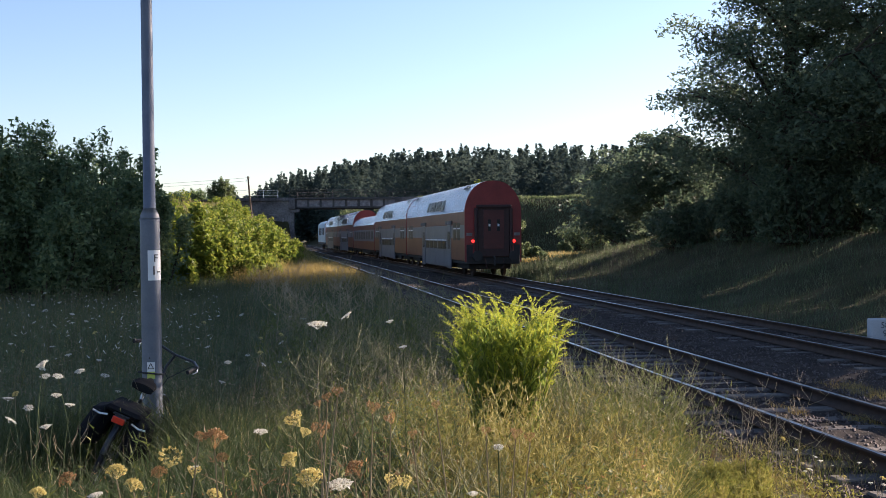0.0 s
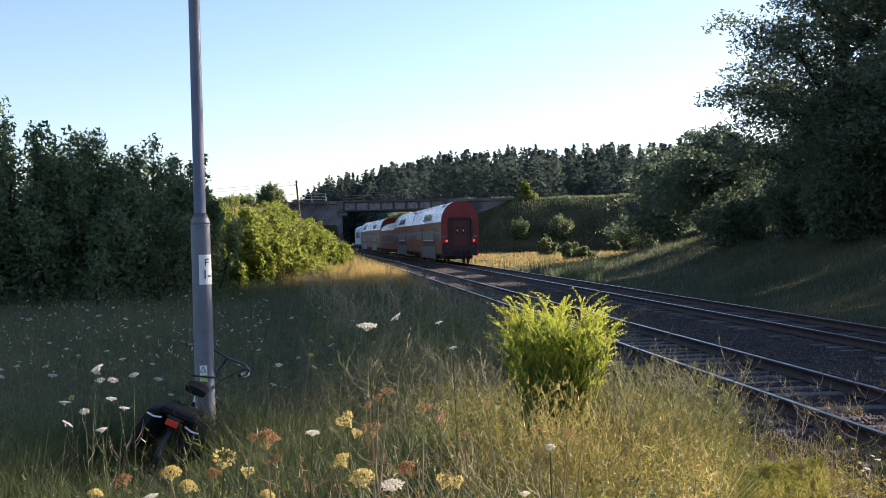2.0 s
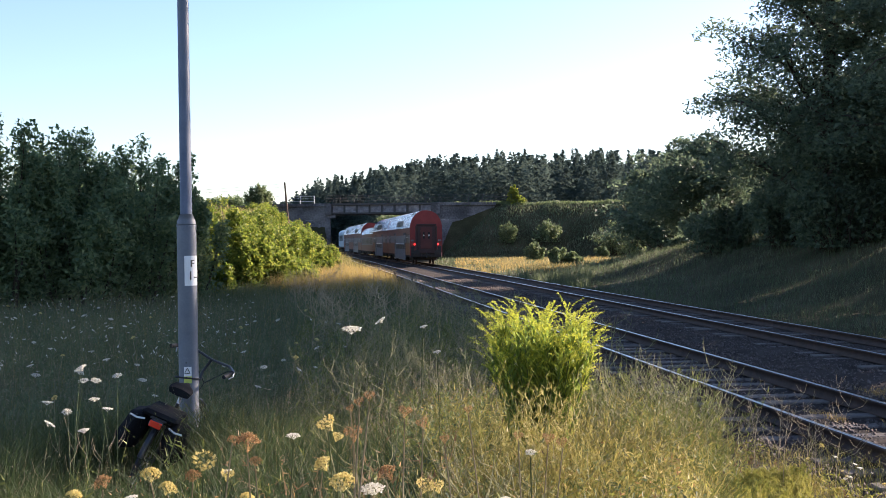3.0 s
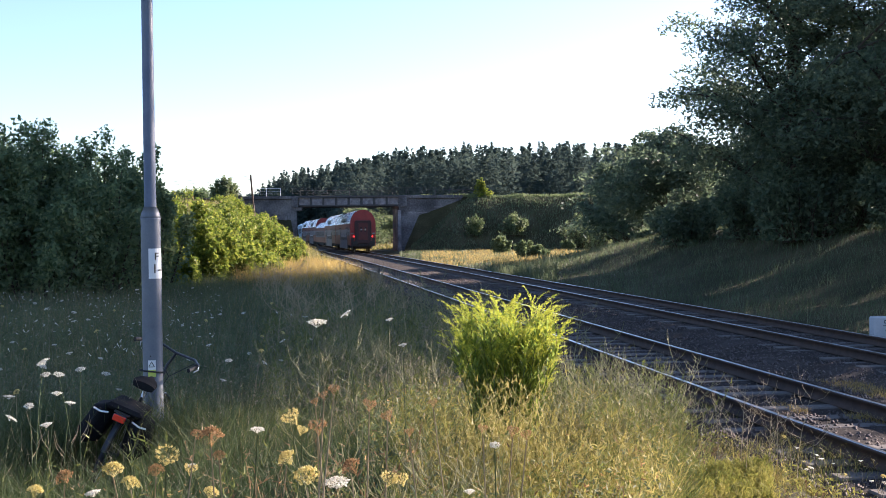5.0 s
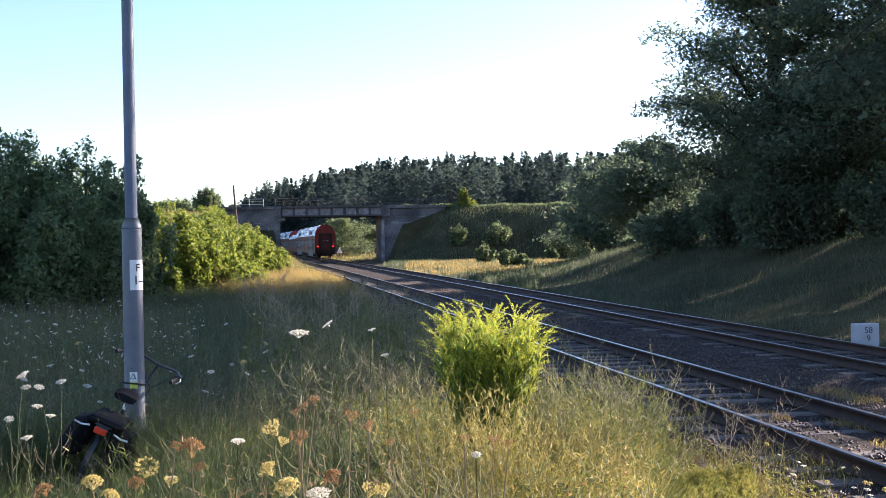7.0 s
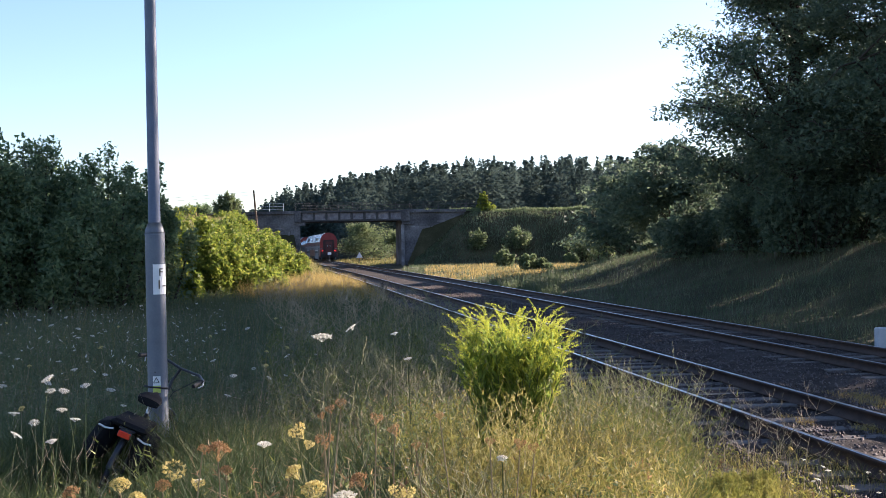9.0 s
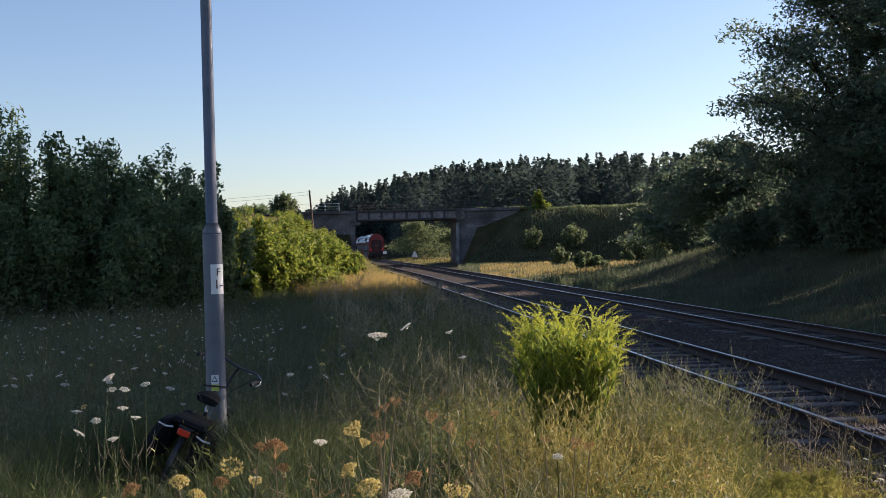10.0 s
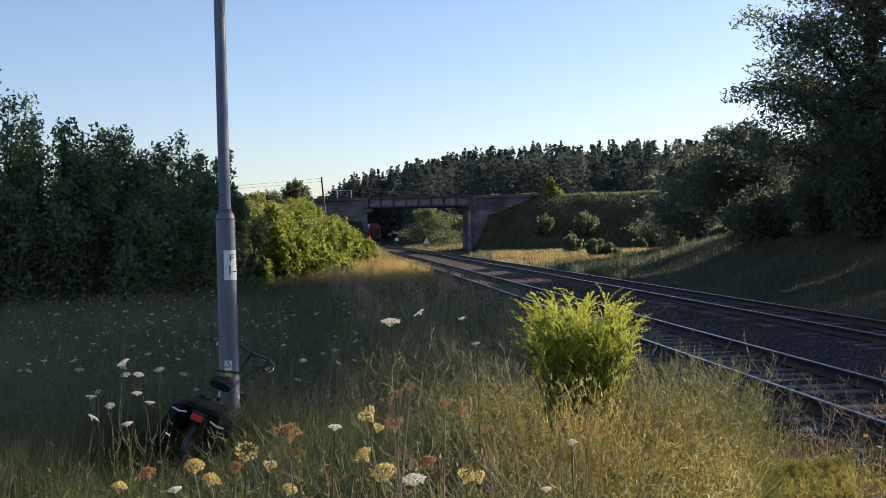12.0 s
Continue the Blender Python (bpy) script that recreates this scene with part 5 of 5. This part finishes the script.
def build_goldenrod(x, y, n, spread, height, seed):
    r = np.random.default_rng(seed)
    z = float(land(x, y))
    root = empty("goldenrod", pose(x, y, z), "dense goldenrod clump with yellow-green plumes in the sun", "plant")
    for k in range(n):
        a, d = r.uniform(0, 6.283), spread * 0.5 * math.sqrt(r.random())
        h = height * (1 - 0.03 * (d / (spread * 0.5)) ** 2) * r.uniform(0.86, 1.02)
        q = np.linspace(0, 1, 8)
        out = d * (0.12 + 0.48 * q + 0.40 * q ** 3)
        sp = np.stack([np.cos(a) * out, np.sin(a) * out, q * h], 1)
        st = part("stem", tube([Vector(p) for p in sp[::2]] + [Vector(sp[-1])], [0.004, 0.0035, 0.003, 0.0025, 0.0015], 4), M_GREENSTALK, root)
        # leaves up the stem
        m = 74
        t = 0.98 - 0.56 * r.random(m) ** 1.1
        base = np.stack([np.interp(t, q, sp[:, i]) for i in range(3)], 1)
        b = r.uniform(0, 6.283, m)
        L = r.uniform(0.08, 0.15, m) * (1.15 - 0.5 * t)
        dirn = np.stack([np.cos(b) * 0.65, np.sin(b) * 0.65, r.uniform(0.7, 1.3, m)], 1)
        side = np.stack([-np.sin(b), np.cos(b), 0 * b], 1) * 0.0075
        tip = base + dirn * L[:, None]
        mid = base + dirn * L[:, None] * 0.45 + [0, 0, 0.006]
        V = np.stack([base, mid + side, tip - [0, 0, 0.015], mid - side], 1).reshape(-1, 3)
        arrays("foliage", V, np.arange(4 * m).reshape(-1, 4), M_GOLDLEAF, st)["kind"] = "stuff"
        # thin arching sprays at the top
        P = []
        for s in range(7):
            c = a + r.normal() * 0.8
            ln, t0 = r.uniform(0.09, 0.24), 1 - 0.2 * r.random() ** 1.5
            o = np.array([np.interp(t0, q, sp[:, i]) for i in range(3)])
            u = np.linspace(0.02, 1, 60)
            P.append(o + np.stack([np.cos(c) * ln * u ** 1.5 * 0.62, np.sin(c) * ln * u ** 1.5 * 0.62, ln * (1.35 * u - 0.6 * u * u)], 1) + r.normal(size=(60, 3)) * 0.003)
        V, F = leaf_quads(np.concatenate(P), 0.0125, r, 0.0, 0.4, True)
        arrays("plume", V, F, M_PLUME, st, "yellow-green flowering plume")["kind"] = "stuff"


build_goldenrod(0.36, 6.75, 84, 0.72, 1.60, 41)


def weed_stand(name, n, y0, y1, a0, a1, h, material, label, r, keep=None, pods=7, twigs=13, width=0.0024, pod=0.030):
    """Bushy summer weeds: upright stems, twigs that curve upwards, and narrow leaves and pods along them."""
    x, y = fan(r, n, y0, y1, a0, a1, 0.9)
    ok = off_track(x, y, 1.2)
    if keep is not None:
        ok &= keep(x, y)
    x, y = x[ok], y[ok]
    k = len(x)
    hh = h * r.uniform(0.62, 1.08, k)
    foot = np.stack([x, y, land(x, y) - 0.03], 1)
    lean = np.concatenate([r.normal(size=(k, 2)) * 0.13, np.ones((k, 1))], 1)

    def ribbon(p, q, w):
        d = q - p
        s = np.cross(d, r.normal(size=d.shape))
        s /= np.linalg.norm(s, axis=1)[:, None] + 1e-9
        return np.stack([p - s * w, p + s * w, q], 1)
    tris = []
    top = foot + lean * hh[:, None]
    mid = (foot + top) / 2 + r.normal(size=(k, 3)) * 0.02
    tris += [ribbon(foot, mid, width * 1.3), ribbon(mid, top, width)]
    i = np.repeat(np.arange(k), twigs)
    t = r.uniform(0.25, 1.0, len(i))[:, None]
    o = np.where(t < 0.5, foot[i] + (mid - foot)[i] * t * 2, mid[i] + (top - mid)[i] * (t * 2 - 1))
    a = r.uniform(0, 6.283, len(i))
    ln = (hh[i] * r.uniform(0.10, 0.30, len(i)) * (1.25 - 0.7 * t[:, 0]))[:, None]
    out = np.stack([np.cos(a), np.sin(a), 0.55 + 0 * a], 1)
    b = o + out * ln * 0.6
    e = b + (out * [0.45, 0.45, 1] + [0, 0, 0.55]) * ln * 0.6
    tris += [ribbon(o, b, width * 0.8), ribbon(b, e, width * 0.7)]
    j = np.repeat(np.arange(len(i)), pods)
    u = r.random(len(j))[:, None]
    c = np.where(u < 0.5, o[j] + (b - o)[j] * u * 2, b[j] + (e - b)[j] * (u * 2 - 1))
    d = r.normal(size=(len(j), 3)) * [0.7, 0.7, 0.5] + [0, 0, 0.8]
    d /= np.linalg.norm(d, axis=1)[:, None]
    L = (pod * r.uniform(0.5, 1.3, len(j)))[:, None]
    s = np.cross(d, r.normal(size=d.shape))
    s /= np.linalg.norm(s, axis=1)[:, None] + 1e-9
    tris.append(np.stack([c + s * L * 0.11, c - s * L * 0.11, c + d * L * 1.1], 1))
    V = np.concatenate(tris).reshape(-1, 3)
    tagged(arrays(name, V, np.arange(len(V)).reshape(-1, 3), material), label, "weeds", kind="stuff")


M_GOLDW = foliage("golden_weed", [(0, (0.09, 0.085, 0.022)), (0.5, (0.25, 0.215, 0.055)), (1, (0.52, 0.45, 0.16))], 0.32, 0.6, 1.5)
M_OLIVEW = foliage("olive_weed", [(0, (0.04, 0.055, 0.016)), (0.5, (0.12, 0.14, 0.036)), (1, (0.30, 0.30, 0.10))], 0.32, 0.6, 1.5)
M_RUSTW = foliage("rust_brown_weed", [(0, (0.07, 0.045, 0.024)), (0.5, (0.16, 0.105, 0.055)), (1, (0.32, 0.23, 0.12))], 0.4, 0.6, 1.5)
M_GREENW = foliage("dull_green_weed", [(0, (0.045, 0.075, 0.04)), (0.5, (0.10, 0.14, 0.07)), (1, (0.22, 0.24, 0.14))], 0.4, 0.6, 0.6)
gw_ = np.random.default_rng(77)
weed_stand("summer_weeds", 650, 3.9, 8.4, 0.02, 0.21, 0.98, M_GOLDW, "dense straw-gold summer weeds in the sun", gw_, NEAR_RIGHT)
weed_stand("summer_weeds", 820, 3.9, 8.8, -0.06, 0.21, 0.92, M_OLIVEW, "olive green bushy weeds among dry grass", gw_, NEAR_RIGHT)
weed_stand("summer_weeds", 70, 4.2, 8.4, -0.06, 0.19, 0.95, M_RUSTW, "rust-brown withered weeds among the grass", gw_, NEAR_RIGHT)
weed_stand("summer_weeds", 330, 6.4, 9.0, 0.09, 0.205, 1.06, M_OLIVEW, "grey-olive branching weeds beside the goldenrod", gw_, None, 6, 16, 0.003, 0.034)
weed_stand("summer_weeds", 220, 8.5, 18, -0.15, 0.05, 0.95, M_TAN, "dull tan weeds standing in the shaded meadow", gw_, None, 4, 11, 0.0035, 0.04)
weed_stand("summer_weeds", 420, 8.5, 20, -0.16, 0.04, 0.9, M_OLIVEW, "olive weeds standing in the shaded meadow", gw_, None, 5, 11, 0.0035, 0.045)
weed_stand("summer_weeds", 22, 3.3, 4.0, -0.22, 0.02, 1.34, M_RUSTW, "withered brown weeds under the wild carrots", gw_, None, 9, 9, 0.002, 0.026)
weed_stand("summer_weeds", 80, 3.3, 4.3, -0.36, 0.05, 1.24, M_OLIVEW, "dark olive weeds under the wild carrots", gw_, None, 7, 10, 0.002, 0.03)
weed_stand("summer_weeds", 200, 5.3, 6.45, -0.01, 0.10, 1.22, M_GOLDW, "golden weeds at the foot of the goldenrod", gw_, None)
weed_stand("verge_weeds", 650, 6.8, 12.0, 0.2, 0.44, 0.10, M_RUSTW, "low brown mat of dead weeds on the verge", gw_, None, 5, 7, 0.0018, 0.022)
weed_stand("summer_weeds", 1000, 9, 27, -0.47, -0.06, 0.62, M_GREENW, "bushy dull green weeds in the shaded meadow", gw_, CLEAR, 6, 10, 0.003, 0.055)
weed_stand("verge_weeds", 420, 8.4, 9.9, 0.225, 0.29, 0.25, M_YG, "low yellow-green cushion of weeds beside the rail", gw_, None, 8, 10, 0.002, 0.034)
weed_stand("verge_weeds", 300, 7.6, 11.0, 0.26, 0.40, 0.13, M_GOLDW, "low dry weeds on the verge", gw_, None, 6, 8, 0.0018, 0.024)


def dry_weed(x, y, h, seed, r_, branches=9, material=M_STALK):
    """A dead branching stalk with upturned twigs."""
    r = random.Random(seed)
    root = empty("dry_weed", pose(x, y, float(land(x, y))), "dead pale branching weed stalk among the grass", "plant", "dry weeds")
    bm = bmesh.new()
    lean = (r.uniform(-0.2, 0.2), r.uniform(-0.2, 0.2))
    tr = [Vector((lean[0] * h * t * t, lean[1] * h * t * t, h * t)) for t in (0, 0.3, 0.55, 0.8, 1.0)]
    add_tube(bm, tr, [r_, r_ * 0.9, r_ * 0.75, r_ * 0.6, r_ * 0.35], 5)
    for k in range(branches):
        t = 0.3 + 0.65 * k / branches
        i = min(3, int(t * 4))
        p = tr[i].lerp(tr[i + 1], t * 4 - i)
        a, ln = r.uniform(0, 6.28), h * r.uniform(0.18, 0.36)
        d = Vector((math.cos(a), math.sin(a), 0))
        q = [p, p + d * ln * 0.5 + Vector((0, 0, ln * 0.22)), p + d * ln * 0.8 + Vector((0, 0, ln * 0.6)), p + d * ln * 0.88 + Vector((0, 0, ln * 0.95))]
        add_tube(bm, q, [r_ * 0.6, r_ * 0.5, r_ * 0.42, r_ * 0.25], 4, False)
        for w in range(3):
            b = r.uniform(0, 6.28)
            s = q[1].lerp(q[2], r.random())
            e = Vector((math.cos(b), math.sin(b), 0.6)) * ln * 0.3
            add_tube(bm, [s, s + e * 0.6, s + e + Vector((0, 0, ln * 0.12))], [r_ * 0.4, r_ * 0.4, r_ * 0.2], 3, False)
    part("stalk", bm, material, root)


for k in range(60):
    a, y = rc.uniform(0.09, 0.20), rc.uniform(6.4, 8.8)
    dry_weed(a * y, y, rc.uniform(0.7, 1.12) * (1.15 - 1.8 * abs(a - 0.14)), 700 + k, 0.0042, 11, M_WEED)
for k in range(44):
    a, y = rc.uniform(-0.15, 0.02), rc.uniform(7.8, 17.0)
    dry_weed(a * y, y, rc.uniform(0.7, 1.2), 470 + k, 0.0048, 10, M_WEED)
for k in range(46):
    a, y = rc.uniform(-0.13, 0.06), rc.uniform(3.2, 5.8)
    dry_weed(a * y, y, rc.uniform(0.7, 1.12), 540 + k, 0.0032, 10, M_WEED)
for k in range(44):
    a, y = rc.uniform(-0.17, -0.015), rc.uniform(17, 40)
    if a * y < track_x(y) - 2.4:
        dry_weed(a * y, y, rc.uniform(0.9, 1.35), 600 + k, 0.0085, 9)
for k in range(34):
    y = rc.uniform(13, 32)
    dry_weed(track_x(y) - rc.uniform(2.1, 3.8), y, rc.uniform(0.75, 1.25), 900 + k, 0.0065, 10, M_WEED)
for k in range(14):
    y = rc.uniform(9, 15)
    dry_weed(track_x(y) - rc.uniform(1.7, 2.4), y, rc.uniform(0.5, 0.9), 650 + k, 0.003, 9)


def TAIL(t):
    """How far along the line the train's tail is."""
    return 53.45 + 14.9917 * t + -0.47901 * t * t + 0.042760 * t ** 3


def motions():
    """The train draws away under the bridge."""
    times = [0.25 * k for k in range(49)]
    for thing, ahead, length in TRAIN:
        rows = []
        for t in times:
            y = TAIL(t) + ahead * 0.9878
            q = y + length * 0.9878
            x0, x1 = track_x(y) + GAP, track_x(q) + GAP
            rows.append((t, pose(x0, y, 0, 0, 0, math.degrees(math.atan2(x0 - x1, q - y)))))
        walk(thing, rows)


motions()
